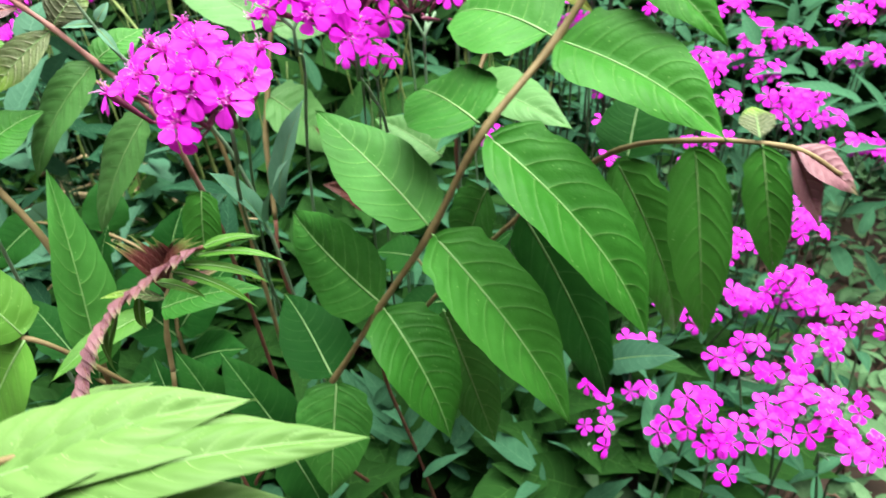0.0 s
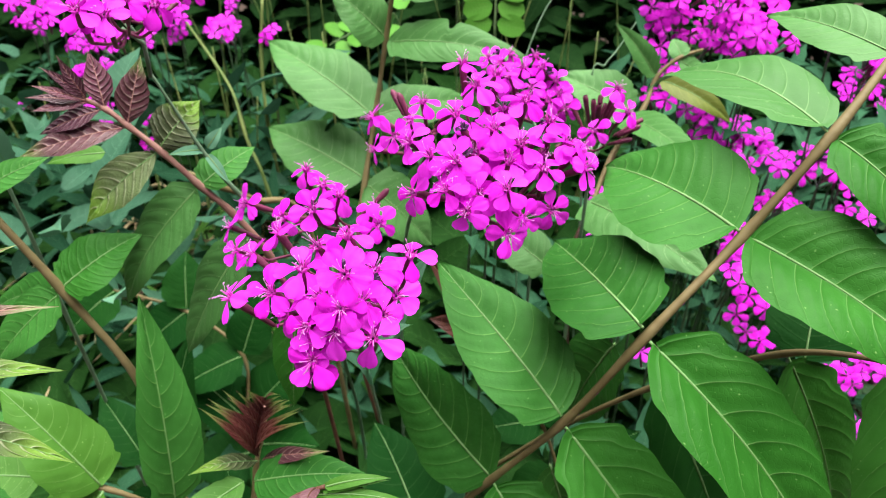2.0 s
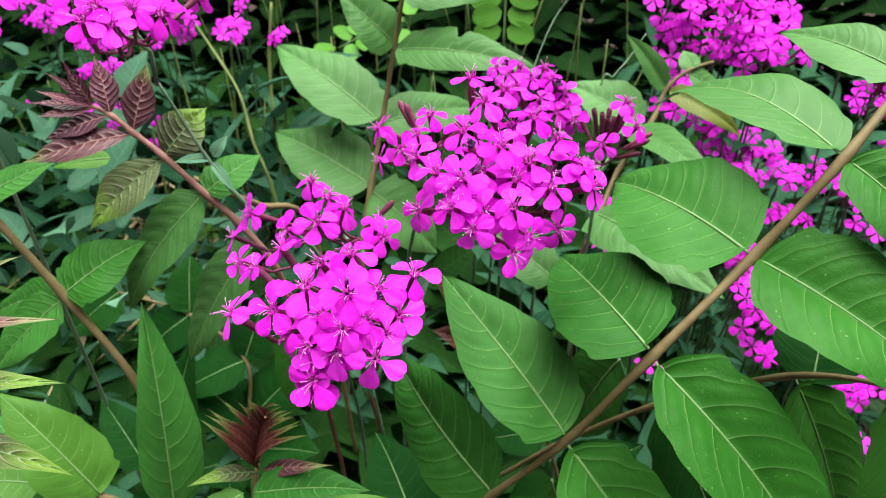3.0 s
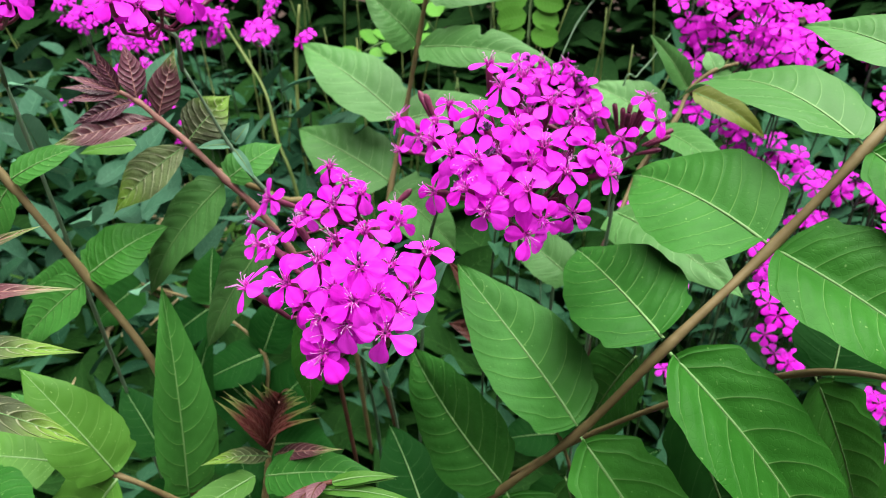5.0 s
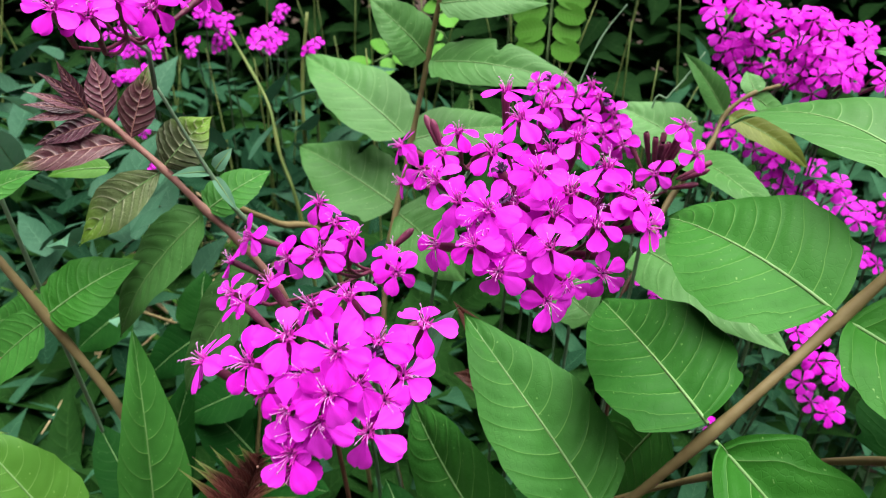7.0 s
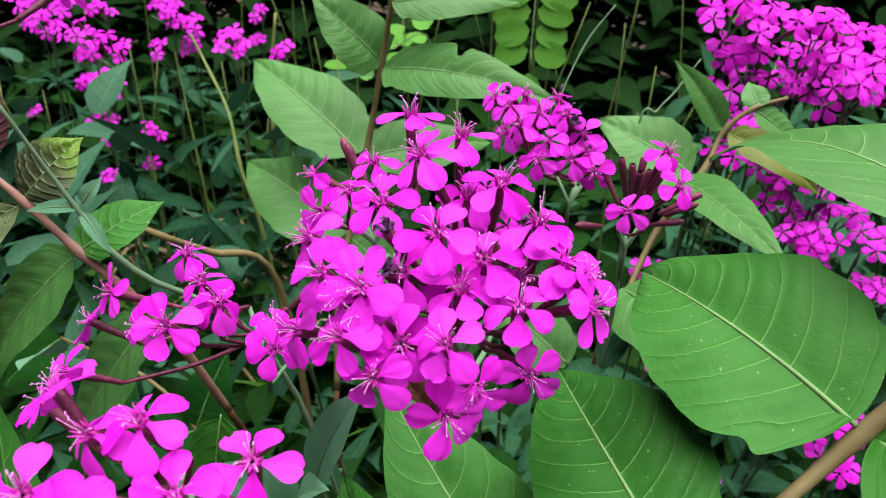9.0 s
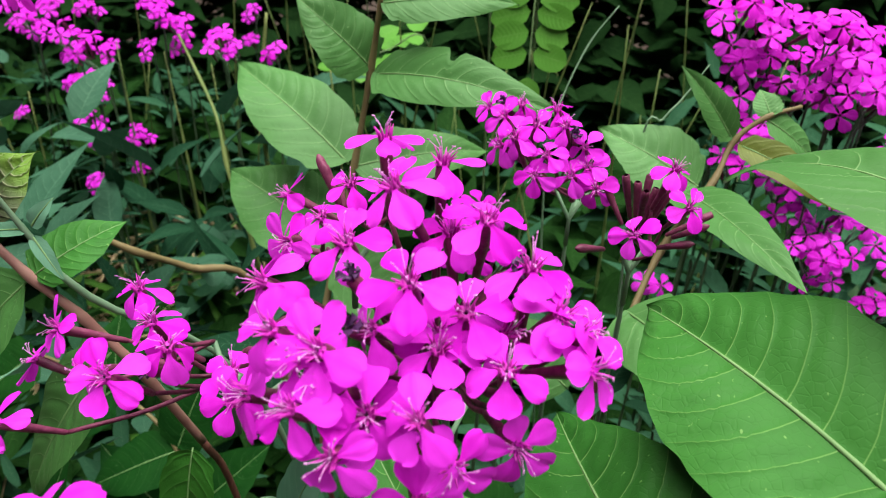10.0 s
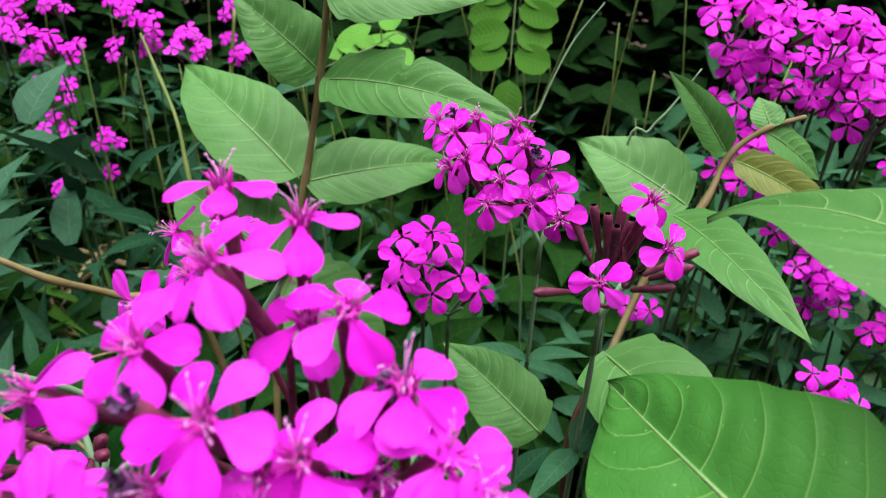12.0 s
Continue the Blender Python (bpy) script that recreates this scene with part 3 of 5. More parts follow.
# green compound leaf on a reddish-brown stalk
branch_c = compound_leaf('green compound leaf on a reddish-brown stalk', [(-0.2242, 0.236, 0.5802), (-0.2126, 0.236, 0.561), (-0.1941, 0.24, 0.5199), (-0.1738, 0.244, 0.4658), (-0.1762, 0.25, 0.3864)], 0.0012, 0.0017)
leaflet(branch_c, (-0.1938, 0.2400, 0.5213), (-0.1699, 0.2620, 0.5364), 0.0243, paint='quilted')
leaflet(branch_c, (-0.1958, 0.2400, 0.5183), (-0.2240, 0.2250, 0.4905), 0.0208)
leaflet(branch_c, (-0.2113, 0.2360, 0.5627), (-0.1904, 0.2500, 0.5735), 0.0126)
leaflet(branch_c, (-0.2134, 0.2360, 0.5597), (-0.2313, 0.2250, 0.5275), 0.0171)
leaflet(branch_c, (-0.1976, 0.2450, 0.5182), (-0.2428, 0.2500, 0.4981), 0.0181)
leaflet(branch_c, (-0.1597, 0.2250, 0.4199), (-0.1674, 0.2500, 0.5121), 0.0262, bend=0.02, fold=0.7, face=(0.70, -0.68, 0.04))

# low pale green compound leaf on a thin stalk
branch_d = compound_leaf('low pale green compound leaf on a thin stalk', [(-0.2525, 0.21, 0.4408), (-0.2002, 0.206, 0.451), (-0.1696, 0.2015, 0.4554), (-0.1535, 0.21, 0.4353), (-0.1289, 0.23, 0.3852)], 0.0008, 0.0012)
leaflet(branch_d, (-0.1701, 0.2010, 0.4572), (-0.2022, 0.2050, 0.5005), 0.0280, paint='fresh')
leaflet(branch_d, (-0.1693, 0.2000, 0.4556), (-0.1998, 0.1800, 0.3986), 0.0400, paint='fresh', face=(-0.1, -0.65, 0.75))
leaflet(branch_d, (-0.1992, 0.2050, 0.4523), (-0.2376, 0.1950, 0.4598), 0.0276, paint='fresh')
leaflet(branch_d, (-0.2050, 0.2100, 0.4472), (-0.2283, 0.2200, 0.4711), 0.0215)
leaflet(branch_d, (-0.1991, 0.1700, 0.4791), (-0.1599, 0.1550, 0.4817), 0.0209)

# young compound leaf with maroon tip leaflets and green lower ones
branch_e = compound_leaf('young compound leaf with maroon tip leaflets and green lower ones', [(-0.1861, 0.273, 0.5868), (-0.1781, 0.272, 0.5838), (-0.1708, 0.272, 0.5777), (-0.1601, 0.273, 0.5677), (-0.1464, 0.274, 0.5527), (-0.1366, 0.277, 0.5401), (-0.126, 0.283, 0.5178), (-0.123, 0.3, 0.4749)], 0.0009, 0.0015, BARK_ROSE)
leaflet(branch_e, (-0.1861, 0.2730, 0.5868), (-0.1897, 0.2680, 0.6051), 0.0052, paint='red', bend=0.03)
leaflet(branch_e, (-0.1861, 0.2730, 0.5866), (-0.1944, 0.2640, 0.6018), 0.0047, paint='red', bend=0.03)
leaflet(branch_e, (-0.1860, 0.2720, 0.5867), (-0.1980, 0.2600, 0.5962), 0.0043, paint='red', bend=0.03)
leaflet(branch_e, (-0.1861, 0.2720, 0.5865), (-0.2028, 0.2620, 0.5906), 0.0048, paint='red', bend=0.03)
leaflet(branch_e, (-0.1857, 0.2720, 0.5861), (-0.2006, 0.2600, 0.5861), 0.0052, paint='red', bend=0.03)
leaflet(branch_e, (-0.1786, 0.2720, 0.5846), (-0.1826, 0.2760, 0.6053), 0.0101, paint='red', bend=0.03)
leaflet(branch_e, (-0.1798, 0.2720, 0.5837), (-0.2023, 0.2620, 0.5762), 0.0093, paint='red', bend=0.03)
leaflet(branch_e, (-0.1707, 0.2720, 0.5782), (-0.1643, 0.2800, 0.6030), 0.0124, paint='redgreen', bend=0.03)
leaflet(branch_e, (-0.1720, 0.2720, 0.5769), (-0.2102, 0.2550, 0.5682), 0.0133, paint='redgreen', bend=0.05)
leaflet(branch_e, (-0.1965, 0.2900, 0.5576), (-0.2179, 0.2800, 0.5556), 0.0088, paint='fresh')
leaflet(branch_e, (-0.1605, 0.2730, 0.5684), (-0.1460, 0.2850, 0.5859), 0.0215, paint='young', bend=0.04)
leaflet(branch_e, (-0.1617, 0.2730, 0.5669), (-0.1884, 0.2550, 0.5416), 0.0205, paint='young', bend=0.06)
leaflet(branch_e, (-0.1462, 0.2740, 0.5535), (-0.1305, 0.2950, 0.5631), 0.0172)
leaflet(branch_e, (-0.1474, 0.2740, 0.5524), (-0.1805, 0.2550, 0.5039), 0.0262, bend=0.07, paint='soft', quilt=0.05, face=(-0.10, -0.60, 0.75))
leaflet(branch_e, (-0.1319, 0.2790, 0.5272), (-0.1644, 0.2650, 0.4720), 0.0270, bend=0.06, paint='soft', quilt=0.05, face=(-0.10, -0.60, 0.75))
leaflet(branch_e, (-0.1194, 0.2900, 0.4823), (-0.1243, 0.2800, 0.4281), 0.0204, bend=0.05, paint='quilted')

# light green compound leaf, one leaflet notched by an insect
branch_f = compound_leaf('light green compound leaf, one leaflet notched by an insect', [(-0.095, 0.42, 0.6121), (-0.1023, 0.425, 0.578), (-0.1094, 0.42, 0.5346), (-0.115, 0.41, 0.4975), (-0.1185, 0.4, 0.4665), (-0.118, 0.39, 0.412)], 0.0012, 0.0016)
leaflet(branch_f, (-0.1023, 0.4250, 0.5786), (-0.1304, 0.4150, 0.6086), 0.0292, paint='soft')
leaflet(branch_f, (-0.1010, 0.4250, 0.5761), (-0.0172, 0.3960, 0.5780), 0.0264, bend=0.08, bite=-0.42, paint='soft')
leaflet(branch_f, (-0.1121, 0.4200, 0.5351), (-0.1900, 0.4650, 0.5662), 0.0398, bend=0.06, paint='soft')
leaflet(branch_f, (-0.1108, 0.4200, 0.5338), (-0.0557, 0.4700, 0.5313), 0.0306, paint='soft')
leaflet(branch_f, (-0.1157, 0.4100, 0.4975), (-0.1877, 0.4410, 0.5169), 0.0453, bite=0.45, paint='soft')
leaflet(branch_f, (-0.1152, 0.4100, 0.4937), (-0.0729, 0.4200, 0.4486), 0.0410, paint='soft')
leaflet(branch_f, (-0.0963, 0.4200, 0.6062), (-0.0421, 0.4400, 0.6079), 0.0221, paint='soft')

# slender compound leaf with small folded olive leaflets
branch_g = compound_leaf('slender compound leaf with small folded olive leaflets', [(0.0185, 0.38, 0.5014), (0.0287, 0.405, 0.5226), (0.0451, 0.425, 0.5455), (0.0512, 0.436, 0.5599), (0.0622, 0.44, 0.5703), (0.0764, 0.45, 0.5733)], 0.0014, 0.0009)
leaflet(branch_g, (0.0504, 0.4360, 0.5609), (0.0254, 0.4340, 0.5893), 0.0137, fold=0.4, face=(-0.2, -0.5, 0.9), paint='soft')
leaflet(branch_g, (0.0527, 0.4360, 0.5590), (0.0968, 0.4300, 0.5379), 0.0153, paint='olive', fold=0.3, bend=0.12)
leaflet(branch_g, (0.0624, 0.4400, 0.5693), (0.0896, 0.4500, 0.5502), 0.0151, paint='soft')
leaflet(branch_g, (0.0337, 0.4200, 0.5413), (0.0649, 0.3440, 0.5473), 0.0220, paint='soft')
leaflet(branch_g, (0.0406, 0.4300, 0.5407), (-0.0035, 0.4400, 0.5592), 0.0338, paint='soft')
leaflet(branch_g, (0.0162, 0.3720, 0.5105), (0.0694, 0.3050, 0.5099), 0.0348, bend=0.06, paint='soft')
leaflet(branch_g, (-0.0001, 0.3800, 0.4622), (-0.0448, 0.4000, 0.4820), 0.0280, paint='soft')
leaflet(branch_g, (0.0638, 0.4400, 0.5707), (0.0590, 0.4500, 0.5790), 0.0119, paint='soft')

# young shoot with a tuft of unfolding maroon leaflets
shoot = compound_leaf('young shoot with a tuft of unfolding maroon leaflets', [(-0.1120, 0.2050, 0.4350), (-0.1125, 0.2090, 0.4500), (-0.1118, 0.2130, 0.4620), (-0.1112, 0.2190, 0.4715), (-0.1140, 0.2340, 0.4725)], 0.0012, 0.0008, BARK)
tuft_rng = random.Random(77)
for k in range(11):
    t = k / 10
    base = Vector((-0.1089, 0.2110, 0.4725)).lerp(Vector((-0.1143, 0.2350, 0.4730)), t)
    for far, near in (((-0.1235, 0.2040, 0.5030), (-0.1165, 0.2280, 0.4880)), ((-0.0860, 0.2040, 0.5030), (-0.1060, 0.2280, 0.4885))):
        tip = Vector(far).lerp(Vector(near), t ** 0.85) + Vector((tuft_rng.uniform(-1, 1), tuft_rng.uniform(-1, 1), tuft_rng.uniform(-0.6, 1))) * 0.0022
        leaflet(shoot, base, tip, 0.0042 - 0.0014 * t, paint='brownred', bend=0.14, fold=0.5)
v, f = tube([Vector((-0.1135, 0.2330, 0.4715)), Vector((-0.1120, 0.2300, 0.4790)), Vector((-0.1105, 0.2260, 0.4835))], 0.0012, 0.0004, 7)
mesh_object("bud", [shoot.matrix_world.inverted() @ q for q in v], f, BARK_ROSE, None).parent = shoot
leaflet(shoot, (-0.1100, 0.2130, 0.4677), (-0.1224, 0.1900, 0.4858), 0.0073, paint='young', bend=0.05)
leaflet(shoot, (-0.1076, 0.2120, 0.4700), (-0.0768, 0.2000, 0.4932), 0.0064, paint='redgreen', bend=0.05)
leaflet(shoot, (-0.1099, 0.2000, 0.4714), (-0.1363, 0.1650, 0.4644), 0.0119, paint='fresh', bend=0.06)
leaflet(shoot, (-0.1058, 0.2000, 0.4722), (-0.0625, 0.2000, 0.4831), 0.0169, bend=0.06)

# arching half-unfolded maroon compound leaf with green leaflet tips
arching_leaf = compound_leaf('arching half-unfolded maroon compound leaf with green leaflet tips', [(-0.1079, 0.135, 0.4713), (-0.1003, 0.142, 0.4962), (-0.091, 0.148, 0.5086), (-0.0804, 0.152, 0.5162), (-0.0692, 0.156, 0.5234), (-0.0621, 0.158, 0.5262)], 0.0009, 0.0006, BARK_RED)
band = smooth_line([(-0.1068, 0.1360, 0.4776), (-0.1025, 0.1410, 0.4902), (-0.0960, 0.1450, 0.5024), (-0.0889, 0.1490, 0.5103), (-0.0771, 0.1530, 0.5184), (-0.0644, 0.1580, 0.5251)], 5)
band_rng = random.Random(31)
for k, foot in enumerate(band):
    t = k / (len(band) - 1)
    along = (band[max(k - 1, 0)] - band[min(k + 1, len(band) - 1)]).normalized()
    reach = Vector((0.0105, -0.0085, 0.0070)) * (1.1 - 0.35 * t) + along * 0.0105
    leaflet(arching_leaf, foot, foot + reach * band_rng.uniform(0.85, 1.15), 0.0062 * band_rng.uniform(0.85, 1.1), paint='mauve' if k > 1 else 'redgreen', bend=band_rng.uniform(0.10, 0.20), fold=0.1, quilt=0.02, face=(-0.35, -0.45, 0.85))
for k in range(3):
    leaflet(arching_leaf, (-0.1062 + 0.0012 * k, 0.1365, 0.4790 + 0.002 * k), (-0.1105 + 0.003 * k, 0.1240 + 0.002 * k, 0.4600 + 0.004 * k), 0.0052, paint='lime', bend=0.10, fold=0.2, quilt=0.02, face=(-0.35, -0.45, 0.85))
leaflet(arching_leaf, (-0.0622, 0.1580, 0.5258), (-0.0455, 0.1620, 0.5278), 0.0035, paint='fresh', bend=0.12)
leaflet(arching_leaf, (-0.0634, 0.1580, 0.5245), (-0.0459, 0.1620, 0.5268), 0.0035, paint='fresh', bend=0.12)
leaflet(arching_leaf, (-0.0655, 0.1570, 0.5232), (-0.0380, 0.1610, 0.5202), 0.0035, paint='fresh', bend=0.12)
leaflet(arching_leaf, (-0.0696, 0.1560, 0.5207), (-0.0436, 0.1600, 0.5117), 0.0036, paint='fresh', bend=0.12)
leaflet(arching_leaf, (-0.0728, 0.1550, 0.5187), (-0.0487, 0.1590, 0.5031), 0.0036, paint='fresh', bend=0.12)
leaflet(arching_leaf, (-0.0779, 0.1540, 0.5155), (-0.0648, 0.1580, 0.5074), 0.0036, paint='fresh', bend=0.12)
leaflet(arching_leaf, (-0.0837, 0.1520, 0.5114), (-0.0870, 0.1560, 0.4951), 0.0037, paint='fresh', bend=0.12)
leaflet(arching_leaf, (-0.0900, 0.1490, 0.5073), (-0.0998, 0.1530, 0.4762), 0.0038, paint='fresh', bend=0.12)
leaflet(arching_leaf, (-0.0940, 0.1470, 0.5039), (-0.0986, 0.1510, 0.4846), 0.0037, paint='fresh', bend=0.12)
leaflet(arching_leaf, (-0.1050, 0.1390, 0.4803), (-0.1141, 0.1430, 0.4667), 0.0038, paint='fresh', bend=0.12)

# fresh yellow-green leaf spray close to the lens
near_leaf = compound_leaf('fresh yellow-green leaf spray close to the lens', [(-0.1015, 0.07, 0.5134), (-0.082, 0.075, 0.521), (-0.0646, 0.08, 0.5226), (-0.0499, 0.085, 0.5211)], 0.001, 0.0006)
leaflet(near_leaf, (-0.0936, 0.0720, 0.5120), (-0.0262, 0.0880, 0.5318), 0.0241, paint='lime', bend=0.06)
leaflet(near_leaf, (-0.0786, 0.0730, 0.5199), (-0.0144, 0.0860, 0.5254), 0.0155, paint='lime', bend=0.06)
leaflet(near_leaf, (-0.0652, 0.0700, 0.5188), (0.0006, 0.0830, 0.5244), 0.0152, paint='lime', bend=0.06)
leaflet(near_leaf, (-0.0658, 0.0700, 0.5099), (-0.0179, 0.0800, 0.5078), 0.0122, paint='lime', bend=0.05)
leaflet(near_leaf, (-0.1330, 0.1300, 0.4598), (-0.0863, 0.1500, 0.4788), 0.0182, paint='lime', bend=0.05)
leaflet(near_leaf, (-0.1020, 0.1300, 0.4642), (-0.0518, 0.1400, 0.4793), 0.0117, paint='lime', bend=0.05)

# shaded lower compound leaf with dark green leaflets; the shade is in their colour
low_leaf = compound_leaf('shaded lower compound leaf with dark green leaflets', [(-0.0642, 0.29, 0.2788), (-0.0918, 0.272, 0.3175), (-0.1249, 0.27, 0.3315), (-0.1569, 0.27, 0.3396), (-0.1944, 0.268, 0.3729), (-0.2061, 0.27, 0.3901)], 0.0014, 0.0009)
leaflet(low_leaf, (-0.0933, 0.2720, 0.3193), (-0.1302, 0.2900, 0.3751), 0.0365, paint='shade_green')
leaflet(low_leaf, (-0.1264, 0.2700, 0.3327), (-0.1519, 0.2800, 0.3853), 0.0274, paint='shade_green')
leaflet(low_leaf, (-0.1268, 0.2700, 0.3294), (-0.1185, 0.2500, 0.2846), 0.0329, paint='shade_green')
leaflet(low_leaf, (-0.1555, 0.2700, 0.3383), (-0.1694, 0.2850, 0.3746), 0.0226, paint='shade_green')
leaflet(low_leaf, (-0.1580, 0.2700, 0.3372), (-0.1811, 0.2450, 0.2852), 0.0312, paint='shade_green')
leaflet(low_leaf, (-0.1925, 0.2680, 0.3701), (-0.2412, 0.2500, 0.3132), 0.0319, paint='shade_green')
leaflet(low_leaf, (-0.1942, 0.2680, 0.3738), (-0.1795, 0.2950, 0.4600), 0.0277, paint='shade_green')
leaflet(low_leaf, (-0.2053, 0.2700, 0.3893), (-0.2377, 0.2900, 0.4152), 0.0240, paint='shade_green')
leaflet(low_leaf, (-0.0937, 0.2720, 0.3154), (-0.0741, 0.2600, 0.2722), 0.0320, paint='shade_green')

# broad compound leaf in the shade of the flowers, shade painted as dark green
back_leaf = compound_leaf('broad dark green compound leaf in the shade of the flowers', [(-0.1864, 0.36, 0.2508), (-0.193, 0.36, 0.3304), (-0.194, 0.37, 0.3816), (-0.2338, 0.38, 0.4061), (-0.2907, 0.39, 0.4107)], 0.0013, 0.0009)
leaflet(back_leaf, (-0.1930, 0.3600, 0.3304), (-0.2427, 0.3700, 0.3748), 0.0401, paint='shade_green')
leaflet(back_leaf, (-0.1911, 0.3600, 0.3387), (-0.1466, 0.3800, 0.3895), 0.0395, paint='shade_green')
leaflet(back_leaf, (-0.1940, 0.3700, 0.3816), (-0.2386, 0.3500, 0.3634), 0.0315, paint='shade_green')
leaflet(back_leaf, (-0.1937, 0.3700, 0.3840), (-0.1811, 0.3900, 0.4235), 0.0295, paint='shade_green')
leaflet(back_leaf, (-0.2338, 0.3800, 0.4061), (-0.2642, 0.3600, 0.3801), 0.0335, paint='shade_green')
leaflet(back_leaf, (-0.2335, 0.3800, 0.4080), (-0.2371, 0.4000, 0.4417), 0.0297, paint='shade_green')
leaflet(back_leaf, (-0.2886, 0.3900, 0.4110), (-0.3225, 0.3700, 0.3834), 0.0345, paint='shade_green')
leaflet(back_leaf, (-0.1918, 0.3600, 0.3089), (-0.1380, 0.3400, 0.3396), 0.0416, paint='shade_green')
leaflet(back_leaf, (-0.1926, 0.3600, 0.3032), (-0.2335, 0.3400, 0.3010), 0.0432, paint='shade_green')

# compound leaf hanging in the shade, which its dark green colour carries
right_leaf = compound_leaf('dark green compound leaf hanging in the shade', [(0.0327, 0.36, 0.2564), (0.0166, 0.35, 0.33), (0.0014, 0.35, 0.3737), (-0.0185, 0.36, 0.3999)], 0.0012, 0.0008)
leaflet(right_leaf, (0.0166, 0.3500, 0.3300), (0.0612, 0.3500, 0.3719), 0.0345, paint='shade_green')
leaflet(right_leaf, (0.0169, 0.3500, 0.3273), (-0.0179, 0.3300, 0.2984), 0.0357, paint='shade_green')
leaflet(right_leaf, (0.0014, 0.3500, 0.3737), (0.0445, 0.3600, 0.4204), 0.0313, paint='shade_green')
leaflet(right_leaf, (-0.0167, 0.3600, 0.3992), (-0.0477, 0.3700, 0.3975), 0.0287, paint='shade_green')
leaflet(right_leaf, (0.0017, 0.3500, 0.3713), (-0.0333, 0.3400, 0.3691), 0.0284, paint='shade_green')

# young compound leaf with bronze-green pointed leaflets
edge_leaf = compound_leaf('young compound leaf with bronze-green pointed leaflets', [(-0.1861, 0.16, 0.5597), (-0.1747, 0.155, 0.5493), (-0.1792, 0.15, 0.5233)], 0.0008, 0.0012)
leaflet(edge_leaf, (-0.1739, 0.1550, 0.5514), (-0.1334, 0.1650, 0.5515), 0.0078, paint='young', bend=0.05)
leaflet(edge_leaf, (-0.1762, 0.1520, 0.5394), (-0.1346, 0.1600, 0.5218), 0.0100, paint='young', bend=0.05)
leaflet(edge_leaf, (-0.1792, 0.1600, 0.5605), (-0.1345, 0.1700, 0.5692), 0.0064, paint='redgreen', bend=0.05)
leaflet(edge_leaf, (-0.1780, 0.1600, 0.5635), (-0.1401, 0.1700, 0.5870), 0.0062, paint='redgreen', bend=0.05)
leaflet(edge_leaf, (-0.1776, 0.1600, 0.5644), (-0.1508, 0.1700, 0.5901), 0.0050, paint='redgreen', bend=0.05)


# ---- flowers of the catchflies ----
def petal_mesh(seed):
    """A spoon-shaped petal on a narrow claw, bent back a little and cupped or waved across."""
    r = random.Random(seed)
    rows, cols = 10, 8
    verts, uvs, faces = [], [], []
    long, wide, droop = 0.0065 * r.uniform(0.88, 1.08), 0.0046 * r.uniform(0.86, 1.12), r.uniform(-0.05, 0.50)
    cup, wave, lean = r.uniform(-0.16, 0.14), r.uniform(0.00008, 0.00028), r.uniform(-0.10, 0.10)
    for i in range(rows + 1):
        s = i / rows
        flare = 0.15 + 0.85 * (1 - math.cos(math.pi * min(1, max(0, (s - 0.05) / 0.66)))) / 2
        w = wide / 2 * flare * (1 if s < 0.68 else max(0.0, 1 - ((s - 0.68) / 0.335) ** 2.4) ** 0.5)
        for j in range(cols + 1):
            u = 2 * j / cols - 1
            notch = 0.03 * long * math.exp(-(u / 0.3) ** 2) * max(0, s - 0.8) * 5
            x = 0.0006 + long * s - notch
            z = 0.0007 - droop * long * s ** 2.2 + cup * long * u * u * s * (1 - 0.4 * s) + wave * math.sin(6 * u + seed) * s
            verts.append((x, u * w + lean * long * s * s, z))
            uvs.append((j / cols, s))
    for i in range(rows):
        for j in range(cols):
            a = i * (cols + 1) + j
            faces.append((a, a + cols + 1, a + cols + 2, a + 1))
    return verts, faces, uvs


def data_of(name, verts, faces, mats, uv=None, slots=None):
    ob = mesh_object(name, verts, faces, mats, None, uv)
    me = ob.data
    if slots is not None:
        me.polygons.foreach_set("material_index", slots)
    bpy.data.objects.remove(ob)
    return me


def revolve(profile, sides=9, ribs=0.0):
    verts, faces = [], []
    for z, r in profile:
        for k in range(sides):
            a = 2 * math.pi * k / sides
            q = r * (1 + ribs * (k % 2))
            verts.append((q * math.cos(a), q * math.sin(a), z))
    for i in range(len(profile) - 1):
        for k in range(sides):
            a, b = i * sides + k, i * sides + (k + 1) % sides
            faces.append((a, b, b + sides, a + sides))
    return verts, faces


PETALS = [data_of("petal", *petal_mesh(k)[:2], PETAL, petal_mesh(k)[2]) for k in range(10)]
CALYX_PROFILE = [(-0.0145, 0.0003), (-0.0140, 0.0006), (-0.0105, 0.0007), (-0.006, 0.00095), (-0.002, 0.0011), (0.0, 0.0010), (0.0003, 0.0007)]
CALYX_MESH = data_of("calyx", *revolve(CALYX_PROFILE, 10, 0.16), CALYX)


def corona_mesh(seed):
    """Two small pointed scales standing at the foot of each petal."""
    r = random.Random(seed + 40)
    pieces = []
    for k in range(5):
        a = 2 * math.pi * k / 5
        for s in (-1, 1):
            b = a + s * r.uniform(0.16, 0.30)
            q = Vector((math.cos(b), math.sin(b), 0))
            h = r.uniform(0.0019, 0.0030)
            pieces.append(tube([q * 0.0008, q * 0.0012 + Vector((0, 0, h * 0.5)), q * r.uniform(0.0014, 0.0024) + Vector((0, 0, h))], 0.00034, 0.00006, 5))
    return merged(pieces)


